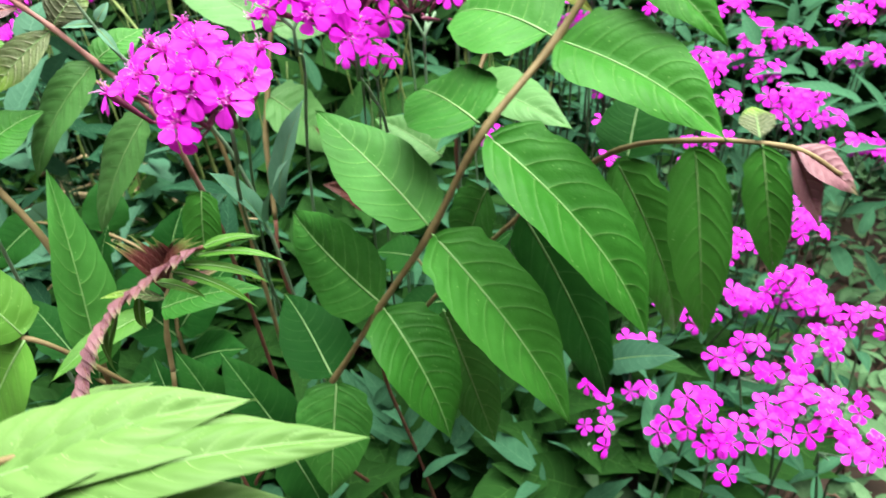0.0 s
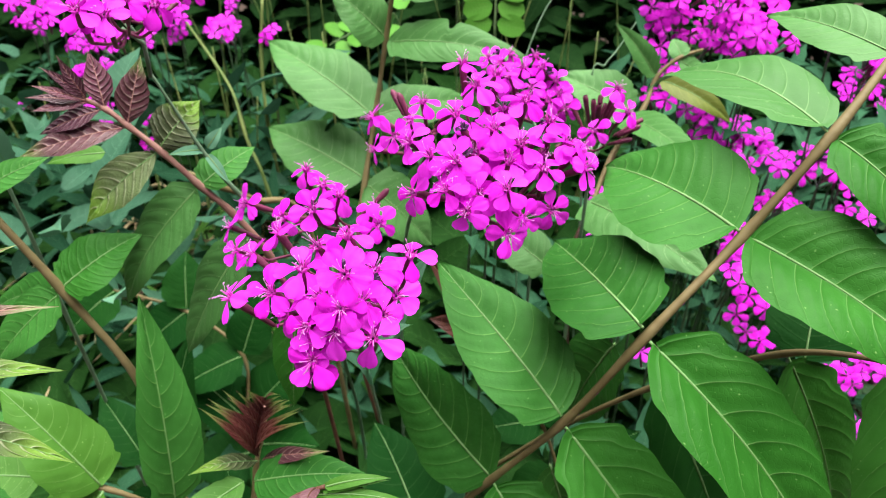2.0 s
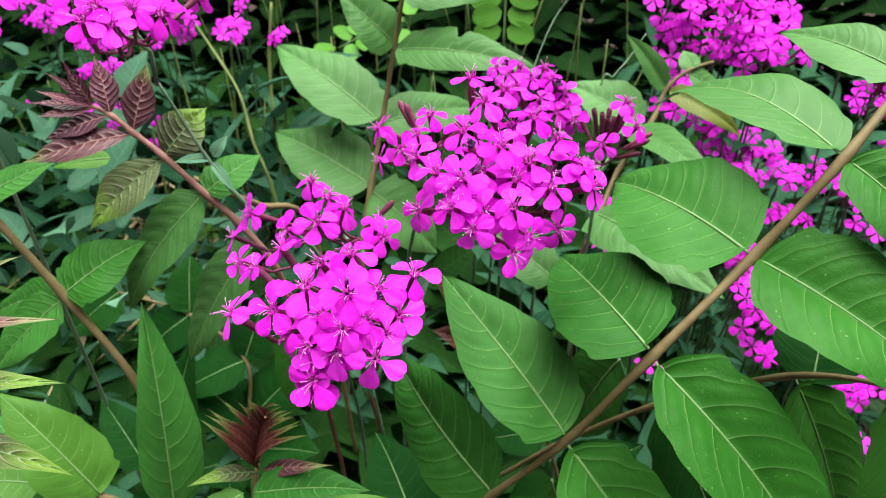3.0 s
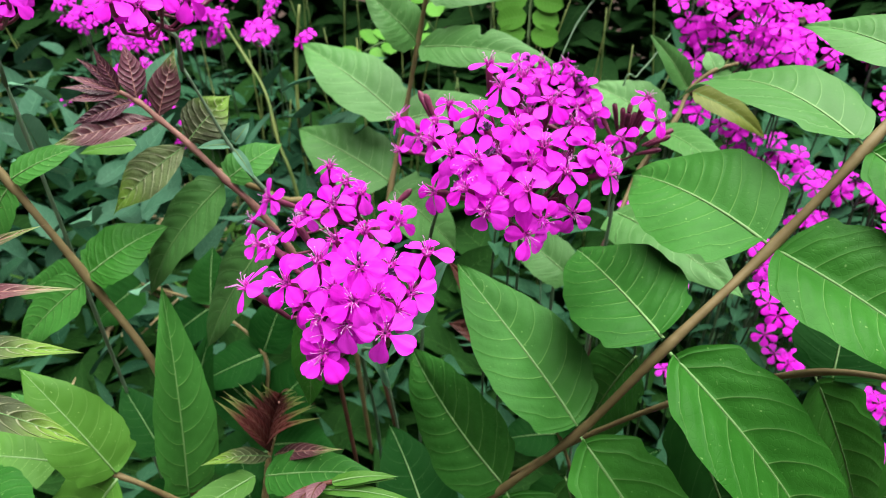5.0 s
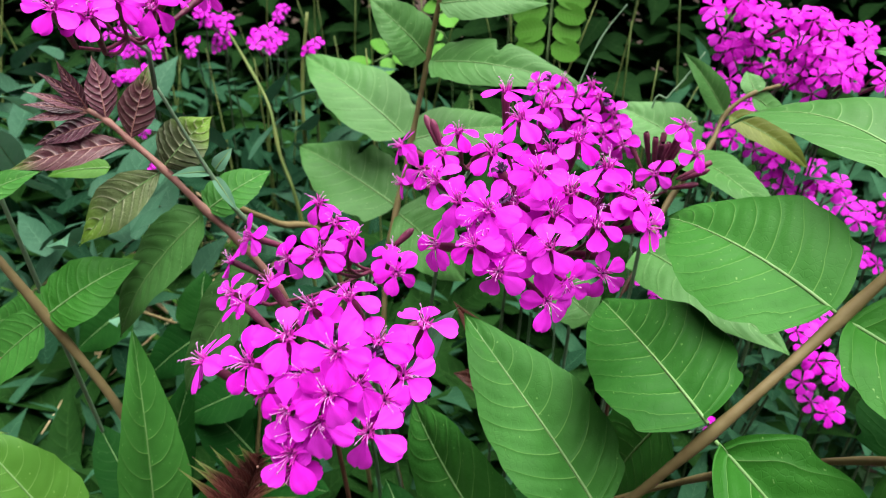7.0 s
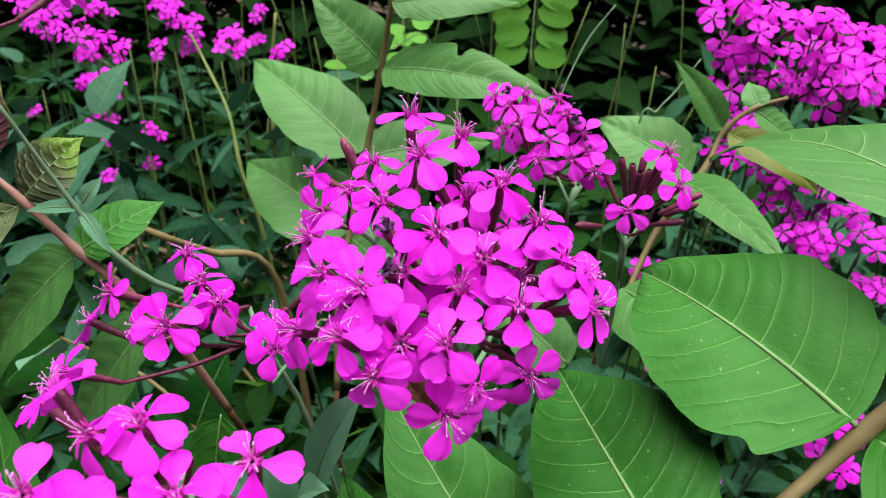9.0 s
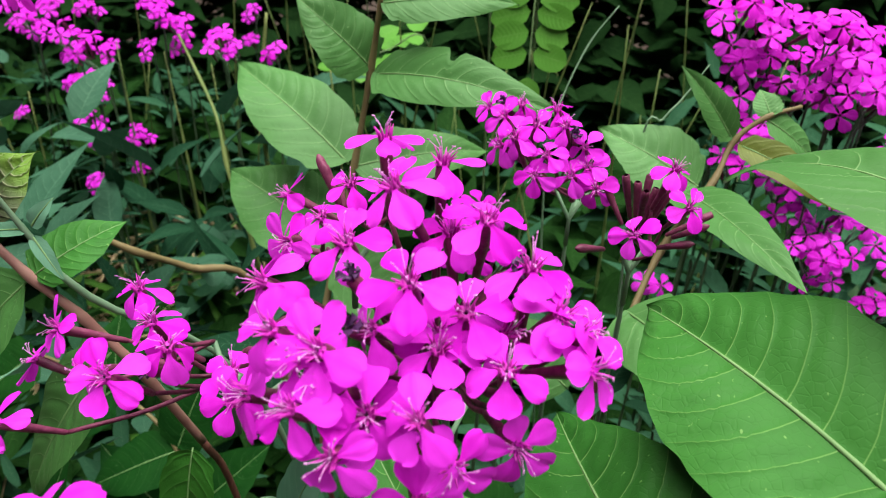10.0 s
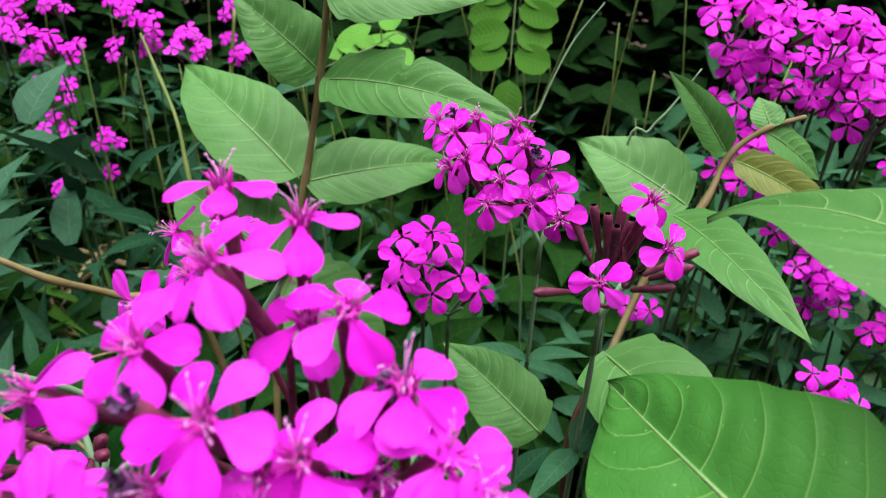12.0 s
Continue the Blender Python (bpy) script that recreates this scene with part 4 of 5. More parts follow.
def stamen_mesh(seed):
    r = random.Random(seed)
    pieces = []
    for k in range(6):
        a = r.uniform(0, 6.28)
        q = Vector((math.cos(a), math.sin(a), 0))
        h = r.uniform(0.0020, 0.0044)
        end = q * r.uniform(0.0012, 0.0034) + Vector((0, 0, h))
        pieces.append(tube([q * 0.0003, q * 0.0008 + Vector((0, 0, h * 0.65)), end], 0.00009, 0.00006, 4))
        pieces.append(tube([end - q * 0.0003, end, end + q * 0.0003], 0.00014, 0.00012, 4))
    return merged(pieces)


CORONAS = [data_of("corona", *corona_mesh(k), SCALE) for k in range(3)]
STAMENS = [data_of("stamen_tuft", *stamen_mesh(k), STAMEN) for k in range(4)]
THROAT = data_of("flower", *revolve([(0.0002, 0.0012), (0.0007, 0.0011), (0.0003, 0.0003)], 10), SCALE)
BUD = data_of("bud", *revolve([(-0.009, 0.0003), (-0.0085, 0.0007), (-0.004, 0.001), (-0.0005, 0.0013), (0.0012, 0.0011), (0.0024, 0.0004), (0.0026, 0.0001)], 9, 0.1), [CALYX])


def withered_mesh(seed):
    """A shrivelled, curled flower."""
    r = random.Random(seed)
    verts, faces = [], []
    for k in range(8):
        a = 2 * math.pi * k / 8 + r.uniform(-0.5, 0.5)
        n = len(verts)
        out, tall = r.uniform(0.0010, 0.0022), r.uniform(0.0016, 0.0040)
        for i in range(5):
            s = i / 4
            reach = out * math.sin(2.7 * s) + 0.0003
            for j in (-1, 0, 1):
                w = a + j * (0.40 - 0.12 * s) + r.uniform(-0.25, 0.25)
                verts.append((reach * math.cos(w), reach * math.sin(w), tall * s * (1.4 - s) + r.uniform(-0.0004, 0.0004) + 0.0003 * abs(j)))
        for i in range(4):
            for j in range(2):
                q = n + i * 3 + j
                faces.append((q, q + 3, q + 4, q + 1))
    return verts, faces


WITHERED = [data_of("withered_flower", *withered_mesh(k), ANTHER) for k in range(3)]


def far_flower_mesh(seed):
    pieces, uvs, slots = [], [], []
    r = random.Random(seed)
    for k in range(5):
        v, f, uv = petal_mesh(seed * 7 + k)
        m = Matrix.Rotation(2 * math.pi * k / 5 + r.uniform(-0.1, 0.1), 4, "Z") @ Matrix.Rotation(r.uniform(-0.25, 0.3), 4, "Y")
        pieces.append(([m @ Vector(q) for q in v], f))
        uvs += uv
        slots += [0] * len(f)
    v, f = revolve(CALYX_PROFILE, 7, 0.1)
    pieces.append((v, f))
    uvs += [(0.5, 0.5)] * len(v)
    slots += [1] * len(f)
    verts, faces = merged(pieces)
    return data_of("flower", verts, faces, [PETAL, CALYX], uvs, slots)


FAR_FLOWERS = [far_flower_mesh(k) for k in range(5)]


def aim(direction, spin):
    return Vector(direction).to_track_quat("Z", "Y").to_matrix().to_4x4() @ Matrix.Rotation(spin, 4, "Z")


def linked(name, me, m, parent):
    ob = new(name, me)
    ob.parent = parent
    ob.matrix_basis = m
    return ob


def near_flower(root, place, facing, r, size=1.0):
    """A whole flower: throat, five petals, stamens and the long calyx behind."""
    m = Matrix.Translation(place) @ aim(facing, r.uniform(0, 6.3)) @ Matrix.Scale(size, 4)
    head = linked("flower", THROAT, m, root)
    lift = r.uniform(-0.28, 0.32) + 0.5 * max(0.0, facing.z - 0.35)
    for k in range(5):
        turn = Matrix.Rotation(2 * math.pi * k / 5 + r.uniform(-0.12, 0.12), 4, "Z") @ Matrix.Rotation(lift + r.uniform(-0.30, 0.30), 4, "Y")
        linked("petal", PETALS[r.randrange(10)], turn @ Matrix.Rotation(r.uniform(-0.25, 0.25), 4, "X"), head)
    linked("corona", CORONAS[r.randrange(3)], Matrix.Identity(4), head)
    linked("stamen_tuft", r.choice(STAMENS), Matrix.Identity(4), head)
    linked("calyx", CALYX_MESH, Matrix.Identity(4), head)
    return m @ Vector((0, 0, -0.0143))


def stem_leaf(root, at, direction, length, width, r, paint="glaucous_shade"):
    d = Vector(direction).normalized()
    n = (Vector((0, 0, 1)) - d * d.z).normalized()
    side = d.cross(n)
    verts, uvs, faces = [], [], []
    rows, cols = 12, 4
    droop = r.uniform(0.1, 0.4)
    for i in range(rows + 1):
        s = i / rows
        h = width / 2 * math.sin(math.pi * s ** 0.7) ** 0.9 if s < 1 else 0
        if s < 0.1:
            h = max(h, width * 0.2)
        for j in range(cols + 1):
            u = 2 * j / cols - 1
            verts.append(Vector(at) + d * (length * s) - n * (droop * length * s * s) + side * (u * h) + n * (0.35 * h * abs(u)))
            uvs.append((j / cols, s))
    for i in range(rows):
        for j in range(cols):
            a = i * (cols + 1) + j
            faces.append((a, a + cols + 1, a + cols + 2, a + 1))
    inv = root.matrix_world.inverted()
    ob = mesh_object("leaf", [inv @ v for v in verts], faces, LEAF[paint], None, uvs)
    ob.parent = root
    return ob


def plant_stem(root, hub, r, thick=0.0011, leaves=4, skin=None, way=(), leafy=1.0):
    foot = Vector(root.location) - Vector((0, 0, 0.02))
    mid = (hub + foot) / 2 + Vector((r.uniform(-0.015, 0.015), r.uniform(-0.01, 0.02), 0))
    line = smooth_line([hub, *way, foot] if way else [hub, hub * 0.85 + mid * 0.15, mid, foot], 6)
    inv = root.matrix_world.inverted()
    v, f = tube(line, thick * 0.7, thick * 1.3, 7, [0.25, 0.5, 0.75])
    mesh_object("stem", [inv @ q for q in v], f, skin or STEM, None).parent = root
    for k in range(leaves):
        q = line[min(len(line) - 2, 7 + 3 * (k // 2))]
        a = r.uniform(0, 6.28) if k % 2 == 0 else a + math.pi
        stem_leaf(root, q, (math.cos(a), math.sin(a), r.uniform(0.2, 0.7)), leafy * r.uniform(0.022, 0.04), leafy * r.uniform(0.008, 0.014), r)


def catchfly(label, heads, core, foot, seed, leaves=4, buds=5, size=1.0, spread=0.36, fill=0, tubes=0, way=(), view_turn=0.06):
    """A near flower head: every flower on its own pedicel from a few forks of the stem."""
    r = random.Random(seed)
    root = tagged(new("catchfly"), label, "flower", "catchfly flowers")
    root.location = (*foot, GROUND)
    bpy.context.view_layer.update()
    core = Vector(core)
    shift = Vector(root.location)
    forks = [core + Vector((r.uniform(-1, 1), r.uniform(-1, 1), r.uniform(-0.4, 0.8))) * 0.008 for _ in range(4)]
    inv = root.matrix_world.inverted()
    heads = [Vector(h) for h in heads]
    for _ in range(fill):
        a, b = r.sample(heads, 2)
        q = a.lerp(b, r.uniform(0.3, 0.7))
        heads.append(q + (q - core).normalized() * r.uniform(-0.008, 0.002))
    for place in heads:
        p = Vector(place)
        out = (p - core).normalized() + Vector((0, 0, 0.30)) + (VIEW_POINT - p).normalized() * view_turn + Vector((r.uniform(-1, 1), r.uniform(-1, 1), r.uniform(-1, 1))) * spread
        end = near_flower(root, p - shift, out.normalized(), r, size * r.uniform(0.92, 1.08)) + shift
        fork = min(forks, key=lambda q: (q - end).length)
        v, f = tube(smooth_line([fork, (fork + end) / 2 - Vector((0, 0, 0.002)), end], 4), 0.0006, 0.0005, 6)
        mesh_object("pedicel", [inv @ q for q in v], f, CALYX, None).parent = root
    for q in forks:
        v, f = tube([core - Vector((0, 0, 0.02)), core - Vector((0, 0, 0.008)), q], 0.0009, 0.0007, 6)
        mesh_object("fork", [inv @ w for w in v], f, STEM, None).parent = root
    for _ in range(tubes):
        d = Vector((r.uniform(-0.8, 0.9), r.uniform(-0.6, 0.4), r.uniform(0.5, 1))).normalized()
        end = core + d * r.uniform(0.020, 0.026)
        linked("calyx", CALYX_MESH, Matrix.Translation(end - shift) @ aim(d, 0), root)
    for k in range(len(heads) // 7):
        a, b = r.sample(heads, 2)
        q = a.lerp(b, 0.5)
        d = (q - core).normalized()
        linked("withered_flower", WITHERED[k % 3], Matrix.Translation(q + d * 0.002 - shift) @ aim(d, 0), root)
        linked("calyx", CALYX_MESH, Matrix.Translation(q + d * 0.002 - shift) @ aim(d, 0), root)
    for _ in range(buds):
        d = Vector((r.uniform(-1, 1), r.uniform(-1, 0.6), r.uniform(0.2, 1))).normalized()
        linked("bud", BUD, Matrix.Translation(core + d * r.uniform(0.014, 0.022) - shift) @ aim(d, 0), root)
    plant_stem(root, core - Vector((0, 0, 0.018)), r, 0.0008, leaves, None, [Vector(q) for q in way])
    return root


def far_catchfly(centre, count, radius, seed, full=0.85, label="magenta catchfly with a loose flower head on a thin stem"):
    r = random.Random(seed)
    centre = Vector(centre)
    root = tagged(new("catchfly"), label, "flower", "catchfly flowers")
    root.location = (centre.x + r.uniform(-0.02, 0.02), centre.y + r.uniform(0, 0.04), GROUND)
    bpy.context.view_layer.update()
    shift = Vector(root.location)
    inv = root.matrix_world.inverted()
    hub = centre - Vector((0, -0.01, radius * 0.9))
    count = max(2, round(count * full))
    for k in range(count):
        a = k * 2.39996 + r.uniform(-0.3, 0.3)
        s = math.sqrt((k + 0.5) / count)
        p = centre + Vector((math.cos(a) * s * radius, math.sin(a) * s * radius * 0.8, (1 - s * s) * radius * 0.7 + r.uniform(-0.3, 0.3) * radius))
        out = (p - hub).normalized() + Vector((0, -0.40, 0.32)) + Vector((r.uniform(-1, 1), r.uniform(-1, 1), r.uniform(-1, 1))) * 0.3
        m = Matrix.Translation(p - shift) @ aim(out.normalized(), r.uniform(0, 6.3)) @ Matrix.Scale(r.uniform(0.92, 1.18), 4)
        linked("flower", r.choice(FAR_FLOWERS), m, root)
    for k in range(3):
        q = centre + Vector((r.uniform(-1, 1), r.uniform(-1, 1), 0)) * radius * 0.6
        v, f = tube([hub - Vector((0, 0, 0.01)), hub, q], 0.0008, 0.0005, 5)
        mesh_object("fork", [inv @ w for w in v], f, STEM, None).parent = root
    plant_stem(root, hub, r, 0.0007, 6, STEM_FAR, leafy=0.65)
    return root


HEAD_FRONT = [
    (-0.0637, 0.1630, 0.5601), (-0.0496, 0.1680, 0.5686), (-0.0651, 0.1660, 0.5721), (-0.0563, 0.1660, 0.5781),
    (-0.0560, 0.1700, 0.5851), (-0.0763, 0.1740, 0.5751), (-0.0907, 0.1800, 0.5680), (-0.0686, 0.1760, 0.5815),
    (-0.0607, 0.1900, 0.5835), (-0.0823, 0.1970, 0.5788), (-0.0449, 0.1920, 0.5780), (-0.0470, 0.1830, 0.5710),
    (-0.0524, 0.1840, 0.5775), (-0.0947, 0.2050, 0.5659), (-0.0623, 0.1700, 0.5783), (-0.0578, 0.1650, 0.5722),
    (-0.0531, 0.1720, 0.5761), (-0.0488, 0.1760, 0.5699), (-0.0726, 0.1720, 0.5703), (-0.0684, 0.1880, 0.5811)]
HEAD_LEFT = [
    (-0.0828, 0.2260, 0.5715), (-0.0767, 0.2360, 0.5721), (-0.0924, 0.2500, 0.5738), (-0.1158, 0.2500, 0.5590),
    (-0.1226, 0.2480, 0.5501), (-0.0665, 0.2400, 0.5656), (-0.0636, 0.2350, 0.5633), (-0.0841, 0.2420, 0.5725),
    (-0.0965, 0.2350, 0.5628), (-0.1100, 0.2250, 0.5545)]
HEAD_UPPER = [
    (-0.0386, 0.2520, 0.6126), (-0.0281, 0.2510, 0.6098), (-0.0329, 0.2390, 0.6099), (-0.0184, 0.2410, 0.6054),
    (-0.0382, 0.2320, 0.6029), (-0.0263, 0.2250, 0.6021), (-0.0105, 0.2360, 0.6010), (-0.0435, 0.2170, 0.5962),
    (-0.0185, 0.2280, 0.5967), (-0.0114, 0.2230, 0.5915), (0.0000, 0.2280, 0.5906), (-0.0211, 0.2120, 0.5898),
    (-0.0381, 0.2100, 0.5893), (-0.0318, 0.2080, 0.5842), (-0.0205, 0.2110, 0.5766), (-0.0086, 0.2210, 0.5800),
    (-0.0167, 0.2150, 0.5797), (-0.0478, 0.2160, 0.5845), (-0.0516, 0.2300, 0.5948), (-0.0054, 0.2330, 0.5956),
    (-0.0292, 0.2150, 0.5862), (-0.0358, 0.2150, 0.5958), (-0.0215, 0.2240, 0.5923), (-0.0307, 0.2220, 0.5955),
    (-0.0016, 0.2310, 0.5948)]
HEAD_SIDE = [
    (-0.0792, 0.2950, 0.5781), (-0.0762, 0.2850, 0.5688), (-0.0591, 0.2700, 0.5864), (-0.0633, 0.2620, 0.5838),
    (-0.0561, 0.2800, 0.5903)]
HEAD_BEHIND = [
    (-0.0330, 0.3550, 0.5859), (-0.0225, 0.3520, 0.5849), (-0.0170, 0.3580, 0.5889), (-0.0069, 0.3520, 0.5798),
    (-0.0017, 0.3450, 0.5694), (-0.0096, 0.3470, 0.5720), (-0.0282, 0.3480, 0.5817), (-0.0177, 0.3450, 0.5784),
    (-0.0287, 0.3620, 0.5883), (-0.0134, 0.3520, 0.5857), (-0.0206, 0.3420, 0.5726), (-0.0331, 0.3500, 0.5781),
    (-0.0049, 0.3500, 0.5741), (-0.0387, 0.3600, 0.5867)]
HEAD_SPARSE = [
    (0.0188, 0.3350, 0.5821), (0.0231, 0.3250, 0.5756), (0.0096, 0.3140, 0.5707)]
HEAD_TALL = [
    (-0.1414, 0.2250, 0.6345), (-0.1368, 0.2350, 0.6317), (-0.1310, 0.2400, 0.6296), (-0.1393, 0.2150, 0.6325),
    (-0.1360, 0.2220, 0.6300), (-0.1420, 0.2500, 0.6333), (-0.1495, 0.2500, 0.6346), (-0.1384, 0.2600, 0.6303),
    (-0.1543, 0.2350, 0.6363), (-0.1460, 0.2900, 0.6246)]
HEAD_CORNER = [
    (-0.1838, 0.2300, 0.6274), (-0.1756, 0.2200, 0.6341), (-0.1936, 0.2300, 0.6276), (-0.1973, 0.2400, 0.6343),
    (-0.1819, 0.2350, 0.6341)]
CORNER_HUB = (-0.2199, 0.255, 0.6114)

LOW_HEADS = [
    (0.143, 0.260, 0.355, 9, 0.018), (0.172, 0.255, 0.342, 10, 0.020), (0.210, 0.270, 0.349, 10, 0.019),
    (0.200, 0.285, 0.361, 6, 0.016), (0.221, 0.260, 0.337, 9, 0.019), (0.153, 0.247, 0.336, 7, 0.015),
    (0.188, 0.265, 0.354, 6, 0.014), (0.133, 0.260, 0.339, 4, 0.013)]
RIGHT_HEADS = [
    (0.182, 0.330, 0.338, 2, 0.008), (0.202, 0.340, 0.342, 2, 0.008), (0.241, 0.330, 0.348, 3, 0.012),
    (0.239, 0.380, 0.365, 6, 0.015), (0.260, 0.380, 0.342, 2, 0.009), (0.251, 0.420, 0.395, 6, 0.015),
    (0.245, 0.410, 0.382, 4, 0.013), (0.193, 0.400, 0.324, 2, 0.008), (0.219, 0.380, 0.348, 2, 0.009),
    (0.197, 0.420, 0.370, 2, 0.009), (0.190, 0.310, 0.343, 4, 0.012)]
SPARSE_HEADS = [
    (0.188, 0.460, 0.418, 5, 0.014), (0.192, 0.470, 0.432, 4, 0.012), (0.116, 0.450, 0.450, 6, 0.013),
    (0.126, 0.450, 0.435, 6, 0.015), (0.274, 0.500, 0.445, 8, 0.017), (0.298, 0.500, 0.434, 3, 0.010),
    (0.255, 0.500, 0.454, 4, 0.011), (0.312, 0.500, 0.415, 4, 0.013), (0.134, 0.360, 0.329, 4, 0.012),
    (0.107, 0.350, 0.285, 6, 0.015), (0.138, 0.350, 0.290, 2, 0.009), (0.106, 0.330, 0.268, 5, 0.014),
    (0.077, 0.420, 0.367, 4, 0.013), (0.124, 0.500, 0.458, 4, 0.012)]
UPPER_HEADS = [
    (0.057, 0.510, 0.599, 6, 0.019), (0.073, 0.510, 0.591, 6, 0.018), (0.073, 0.515, 0.572, 6, 0.020),
    (0.090, 0.520, 0.559, 5, 0.018), (0.059, 0.510, 0.578, 3, 0.012), (0.098, 0.510, 0.590, 5, 0.016),
    (0.111, 0.510, 0.579, 6, 0.017), (0.122, 0.500, 0.572, 7, 0.022), (0.106, 0.500, 0.568, 3, 0.013),
    (0.120, 0.500, 0.562, 4, 0.015), (0.128, 0.520, 0.584, 4, 0.014), (0.106, 0.570, 0.566, 3, 0.013)]
BACK_HEADS = [
    (0.057, 0.500, 0.560, 2, 0.008), (0.070, 0.500, 0.543, 5, 0.013), (0.067, 0.500, 0.527, 4, 0.012),
    (0.097, 0.520, 0.510, 5, 0.013), (0.110, 0.520, 0.492, 6, 0.015), (0.123, 0.520, 0.500, 6, 0.015),
    (0.118, 0.500, 0.481, 7, 0.017), (0.140, 0.520, 0.489, 6, 0.015), (0.151, 0.500, 0.486, 3, 0.011),
    (0.032, 0.430, 0.453, 2, 0.008), (0.045, 0.430, 0.441, 4, 0.011), (0.059, 0.420, 0.438, 3, 0.011),
]
GAP_HEADS = [
    (0.159, 0.500, 0.453, 8, 0.015), (0.123, 0.500, 0.473, 5, 0.014), (0.085, 0.520, 0.532, 4, 0.012),
    (0.036, 0.470, 0.465, 2, 0.008)]
SIDE_HEADS = [
    (0.168, 0.500, 0.572, 6, 0.013), (0.189, 0.500, 0.547, 6, 0.016), (0.186, 0.500, 0.480, 6, 0.016),
    (0.200, 0.500, 0.475, 5, 0.012), (0.213, 0.500, 0.450, 4, 0.013), (0.118, 0.420, 0.438, 4, 0.012),
    (0.134, 0.420, 0.418, 6, 0.014), (0.140, 0.420, 0.394, 5, 0.013), (0.216, 0.400, 0.338, 3, 0.011),
    (0.172, 0.520, 0.479, 4, 0.013), (0.191, 0.500, 0.561, 5, 0.012)]
FAR_HEADS = [
    (-0.526, 0.680, 0.517, 7, 0.017), (-0.517, 0.700, 0.532, 7, 0.015), (-0.544, 0.690, 0.529, 5, 0.014),
    (-0.476, 0.680, 0.498, 6, 0.015), (-0.443, 0.680, 0.501, 4, 0.013), (-0.463, 0.670, 0.470, 7, 0.018),
    (-0.481, 0.670, 0.471, 3, 0.011), (-0.467, 0.660, 0.434, 7, 0.018), (-0.445, 0.650, 0.432, 4, 0.012),
    (-0.414, 0.660, 0.429, 5, 0.013), (-0.418, 0.660, 0.400, 2, 0.009), (-0.433, 0.620, 0.397, 3, 0.010),
    (-0.579, 0.700, 0.422, 2, 0.008)]
HIDDEN_HEADS = [
    (-0.045, 0.360, 0.540, 5, 0.014), (-0.037, 0.365, 0.527, 6, 0.016)]
BLOOM_HEADS = [
    (-0.505, 0.660, 0.526, 5, 0.015), (-0.412, 0.600, 0.532, 6, 0.016), (-0.394, 0.600, 0.522, 6, 0.019),
    (-0.419, 0.620, 0.491, 5, 0.016), (-0.295, 0.620, 0.532, 4, 0.016)]
EDGE_HEADS = [
    (0.191, 0.620, 0.501, 6, 0.016), (0.266, 0.660, 0.489, 7, 0.016), (0.278, 0.620, 0.475, 8, 0.017),
    (0.307, 0.620, 0.467, 7, 0.016), (0.266, 0.600, 0.463, 6, 0.016), (0.229, 0.580, 0.459, 5, 0.014),
    (0.277, 0.580, 0.448, 6, 0.015), (0.292, 0.560, 0.434, 7, 0.017), (0.307, 0.550, 0.432, 6, 0.017),
    (0.286, 0.550, 0.420, 4, 0.012), (0.375, 0.660, 0.479, 7, 0.016), (0.412, 0.680, 0.482, 7, 0.017),
    (0.356, 0.620, 0.453, 6, 0.014), (0.381, 0.620, 0.453, 6, 0.015), (0.346, 0.520, 0.401, 7, 0.018),
    (0.359, 0.520, 0.395, 5, 0.014), (0.226, 0.520, 0.412, 6, 0.015), (0.228, 0.440, 0.363, 4, 0.011),
    (0.216, 0.440, 0.355, 3, 0.011), (0.267, 0.440, 0.375, 8, 0.018), (0.246, 0.400, 0.343, 7, 0.015),
    (0.262, 0.400, 0.336, 7, 0.017), (0.220, 0.400, 0.333, 5, 0.014), (0.165, 0.400, 0.328, 5, 0.013),
    (0.182, 0.400, 0.320, 3, 0.011), (0.280, 0.380, 0.333, 3, 0.011), (0.304, 0.380, 0.331, 4, 0.013),
    (0.262, 0.360, 0.326, 6, 0.015), (0.271, 0.330, 0.302, 4, 0.013), (0.278, 0.310, 0.278, 5, 0.015)]
FARTHEST_HEADS = [
    (-0.396, 0.690, 0.537, 8, 0.016), (-0.378, 0.690, 0.527, 7, 0.015), (-0.403, 0.680, 0.505, 3, 0.011),
    (-0.322, 0.660, 0.521, 5, 0.015), (-0.307, 0.660, 0.518, 3, 0.010), (-0.260, 0.640, 0.524, 3, 0.011),
    (-0.364, 0.800, 0.522, 4, 0.013), (-0.475, 0.700, 0.530, 5, 0.013), (-0.382, 0.700, 0.507, 3, 0.010),
    (-0.367, 0.800, 0.494, 3, 0.010)]

# ---- the flower heads ----
front_plant = catchfly("bright magenta catchfly head in full bloom, domed", HEAD_FRONT, (-0.062, 0.199, 0.556), (-0.12, 0.40), 1, leaves=0, view_turn=0.22, way=[(-0.078, 0.235, 0.508), (-0.105, 0.31, 0.44), (-0.12, 0.38, 0.32)], buds=6, fill=3)
catchfly("smaller magenta catchfly head with open flowers and buds", HEAD_LEFT, (-0.082, 0.262, 0.545), (-0.15, 0.44), 2, leaves=0, way=[(-0.092, 0.295, 0.508), (-0.118, 0.36, 0.45), (-0.145, 0.43, 0.33)])
catchfly("large magenta catchfly head in full bloom, domed", HEAD_UPPER, (-0.024, 0.243, 0.572), (-0.035, 0.46), 3, leaves=0, way=[(-0.026, 0.285, 0.532), (-0.031, 0.36, 0.485), (-0.035, 0.44, 0.36)], buds=8, fill=6)
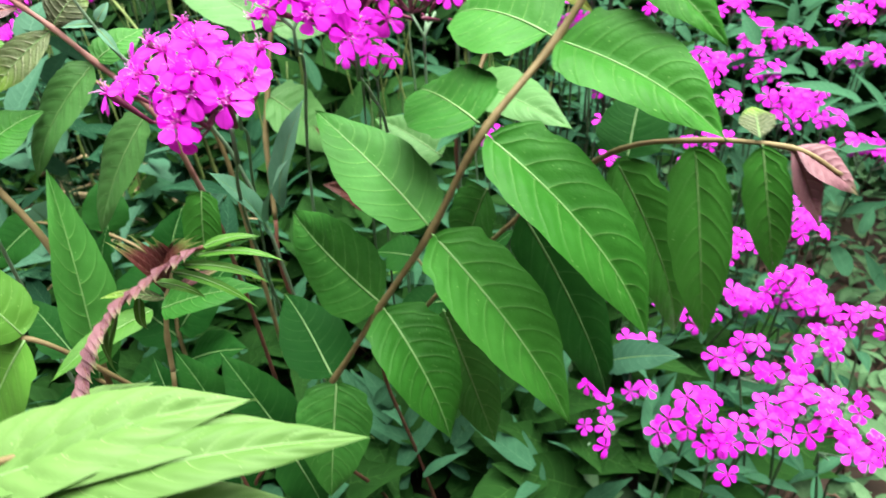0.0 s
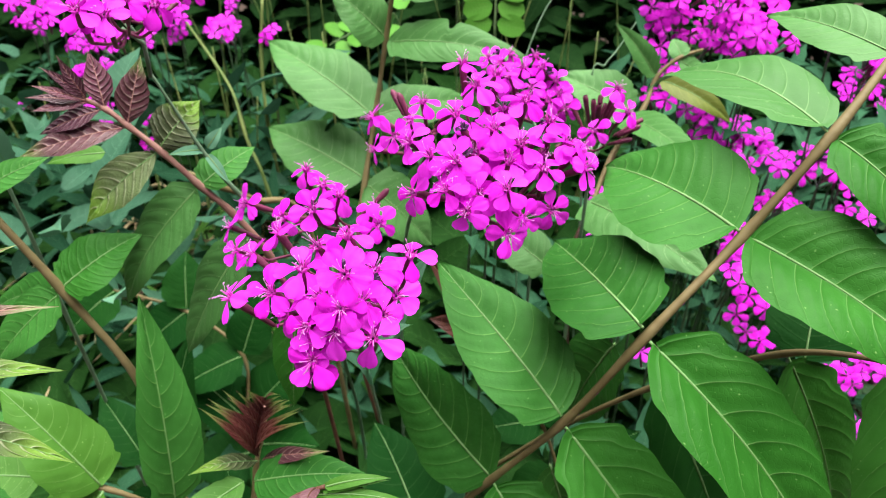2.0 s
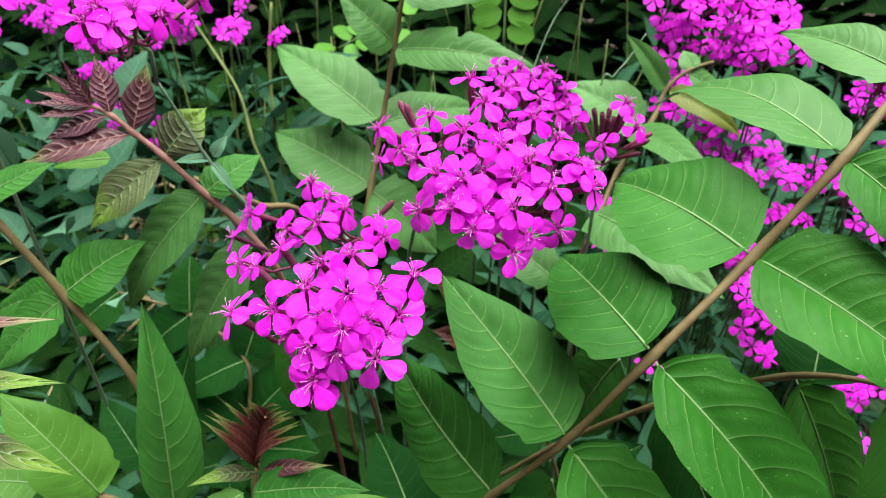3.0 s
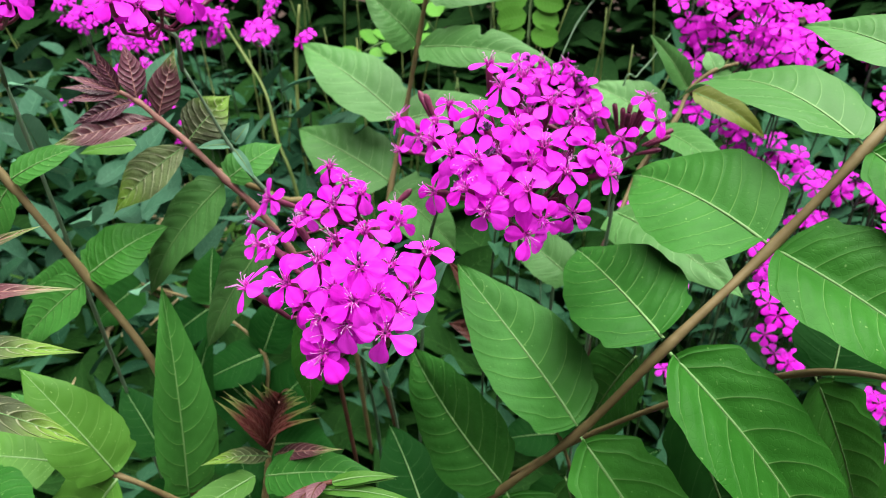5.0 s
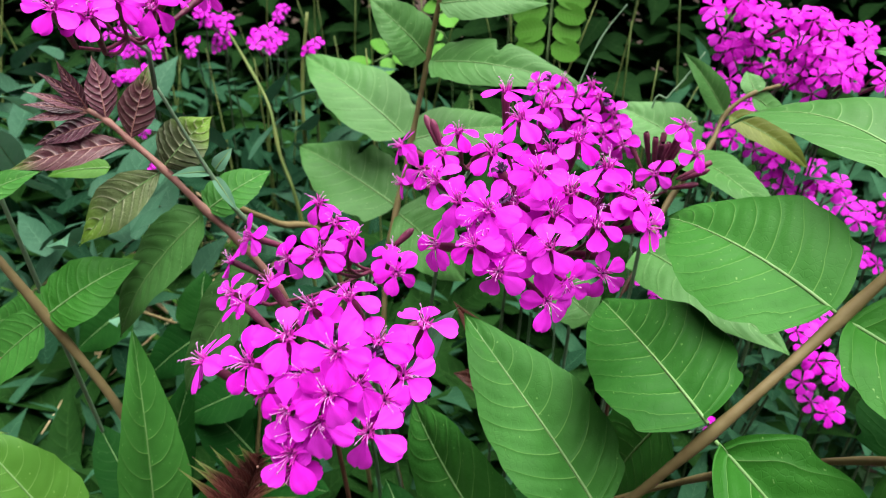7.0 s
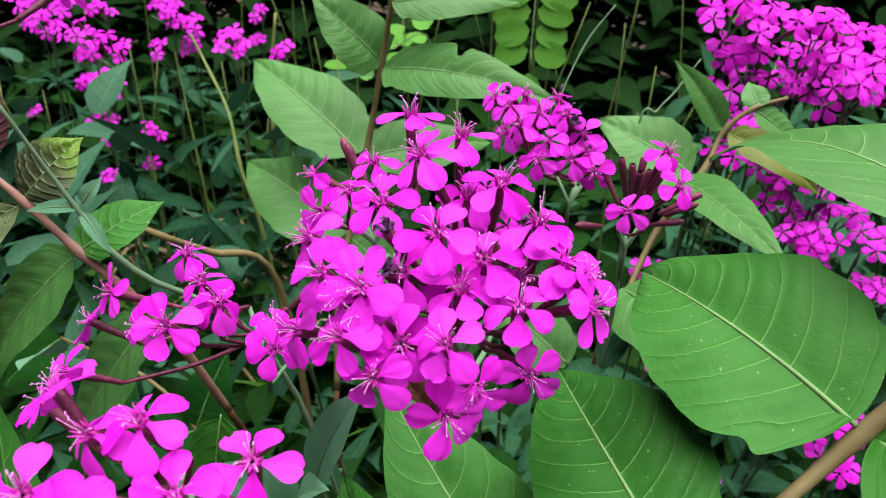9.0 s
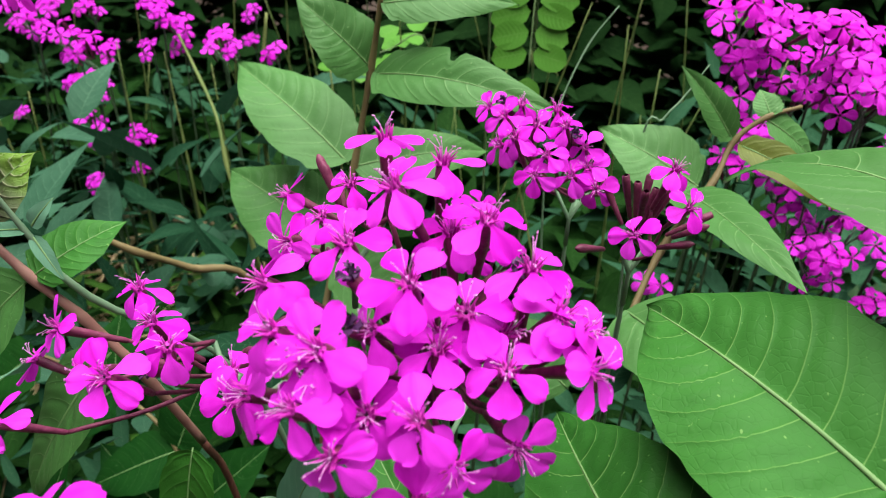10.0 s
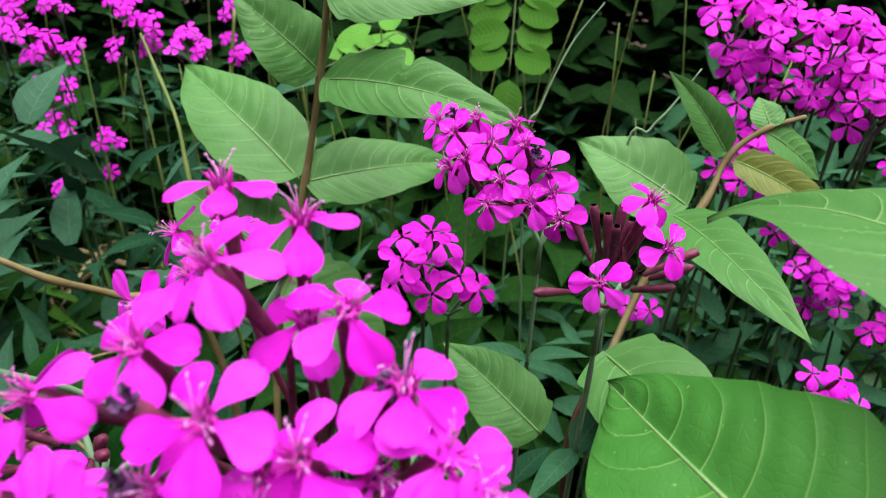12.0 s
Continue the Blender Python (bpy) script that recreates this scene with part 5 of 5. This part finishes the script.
catchfly("small magenta catchfly head half hidden behind a larger one", HEAD_SIDE, (-0.06, 0.29, 0.57), (-0.10, 0.42), 4, leaves=0, way=[(-0.068, 0.33, 0.53), (-0.09, 0.39, 0.43)])
catchfly("magenta catchfly head standing behind the leaves", HEAD_BEHIND, (-0.01, 0.40, 0.54), (0.0, 0.40), 5)
catchfly("nearly bare catchfly head with purple tubes and few flowers", HEAD_SPARSE, (0.012, 0.34, 0.553), (0.02, 0.36), 6, buds=3, tubes=9)
tall_plant = catchfly("tall magenta catchfly head rising over young leaves", HEAD_TALL, (-0.153, 0.266, 0.619), (-0.09, 0.40), 7, leaves=0, way=[(-0.1399, 0.272, 0.5659), (-0.1304, 0.275, 0.5494), (-0.105, 0.32, 0.47)])
catchfly("magenta catchfly flowers beside a taller head", HEAD_CORNER, CORNER_HUB, (-0.24, 0.33), 8, leaves=0, buds=2)
for number, (x, y, z, count, radius) in enumerate(LOW_HEADS + RIGHT_HEADS + SPARSE_HEADS):
    low_plant = far_catchfly((x, y, z), count, radius, 100 + number, 0.62)
for number, (x, y, z, count, radius) in enumerate(UPPER_HEADS + BACK_HEADS + GAP_HEADS + SIDE_HEADS + EDGE_HEADS + FAR_HEADS + HIDDEN_HEADS + BLOOM_HEADS + FARTHEST_HEADS):
    far_catchfly((x, y, z), count, radius, 200 + number, 1.25 if number < len(UPPER_HEADS) else 0.85)
leaflet(front_plant, (-0.0781, 0.2620, 0.4737), (-0.0898, 0.2400, 0.5162), 0.0221, 'pale', quilt=0.0, fold=0.25)
leaflet(front_plant, (-0.0706, 0.2620, 0.4875), (-0.0494, 0.2500, 0.5441), 0.0182, 'pale', quilt=0.0, fold=0.25)
leaflet(front_plant, (-0.0765, 0.2600, 0.4811), (-0.0546, 0.2350, 0.5234), 0.0135, 'pale', quilt=0.0, fold=0.25)
leaflet(tall_plant, (-0.2913, 0.3400, 0.5231), (-0.2535, 0.2900, 0.5684), 0.0149, 'pale', quilt=0.0, fold=0.2, face=(0.1, -0.4, 0.9))
leaflet(tall_plant, (-0.3035, 0.3700, 0.5437), (-0.2937, 0.3300, 0.5690), 0.0127, 'pale', quilt=0.0, fold=0.2, face=(0.1, -0.4, 0.9))
leaflet(tall_plant, (-0.2972, 0.3700, 0.4661), (-0.2483, 0.3100, 0.5059), 0.0198, 'pale', quilt=0.0, fold=0.2, face=(0.1, -0.4, 0.9))
leaflet(tall_plant, (-0.3095, 0.3700, 0.4980), (-0.3037, 0.3300, 0.5254), 0.0174, 'pale', quilt=0.0, fold=0.2, face=(0.1, -0.4, 0.9))
leaflet(tall_plant, (-0.2603, 0.3600, 0.4275), (-0.2301, 0.3100, 0.4633), 0.0178, 'pale', quilt=0.0, fold=0.2, face=(0.1, -0.4, 0.9))
leaflet(tall_plant, (-0.1410, 0.2720, 0.5696), (-0.1523, 0.2650, 0.5698), 0.0045, 'pale', quilt=0.0, fold=0.3)
leaflet(tall_plant, (-0.1394, 0.2720, 0.5707), (-0.1341, 0.2750, 0.5782), 0.0054, 'pale', quilt=0.0, fold=0.3)
leaflet(tall_plant, (-0.1403, 0.2720, 0.5678), (-0.1317, 0.2700, 0.5569), 0.0041, 'pale', quilt=0.0, fold=0.3)
leaflet(low_plant, (0.0929, 0.2700, 0.3875), (0.1240, 0.2500, 0.4090), 0.0213, 'teal', quilt=0.0, fold=0.2)


def slim_shoot(points, leaves, seed):
    """A thin bluish stem with a swollen tip and small paired leaves."""
    r = random.Random(seed)
    root = lone_stalk("catchfly_shoot", "thin bluish green catchfly shoot with small leaves, not in flower", points, 0.0003, 0.0006, STEM, "catchfly flowers")
    tagged(root, category="flower")
    for at, direction, length, width in leaves:
        stem_leaf(root, Vector(root.matrix_world.inverted() @ Vector(at)), direction, length, width, r, "pale")
    return root


slim_shoot([(-0.0023, 0.5329, 0.5952), (-0.0149, 0.5199, 0.5770), (-0.0246, 0.5031, 0.5508), (-0.0290, 0.4960, 0.5250)], [((-0.0150, 0.5195, 0.5765), (0.75, 0.3, 0.9), 0.017, 0.007), ((-0.0150, 0.5195, 0.5765), (0.9, -0.3, 0.35), 0.013, 0.005), ((-0.0023, 0.5329, 0.5950), (0.7, 0.1, 0.8), 0.012, 0.005)], 61)
slim_shoot([(0.0380, 0.4550, 0.5860), (0.0290, 0.4480, 0.5720), (0.0226, 0.4432, 0.5640), (0.0150, 0.4400, 0.5450)], [((0.0226, 0.4432, 0.5650), (-0.3, -0.2, 0.9), 0.017, 0.006), ((0.0226, 0.4432, 0.5650), (0.9, -0.2, 0.35), 0.018, 0.006)], 62)
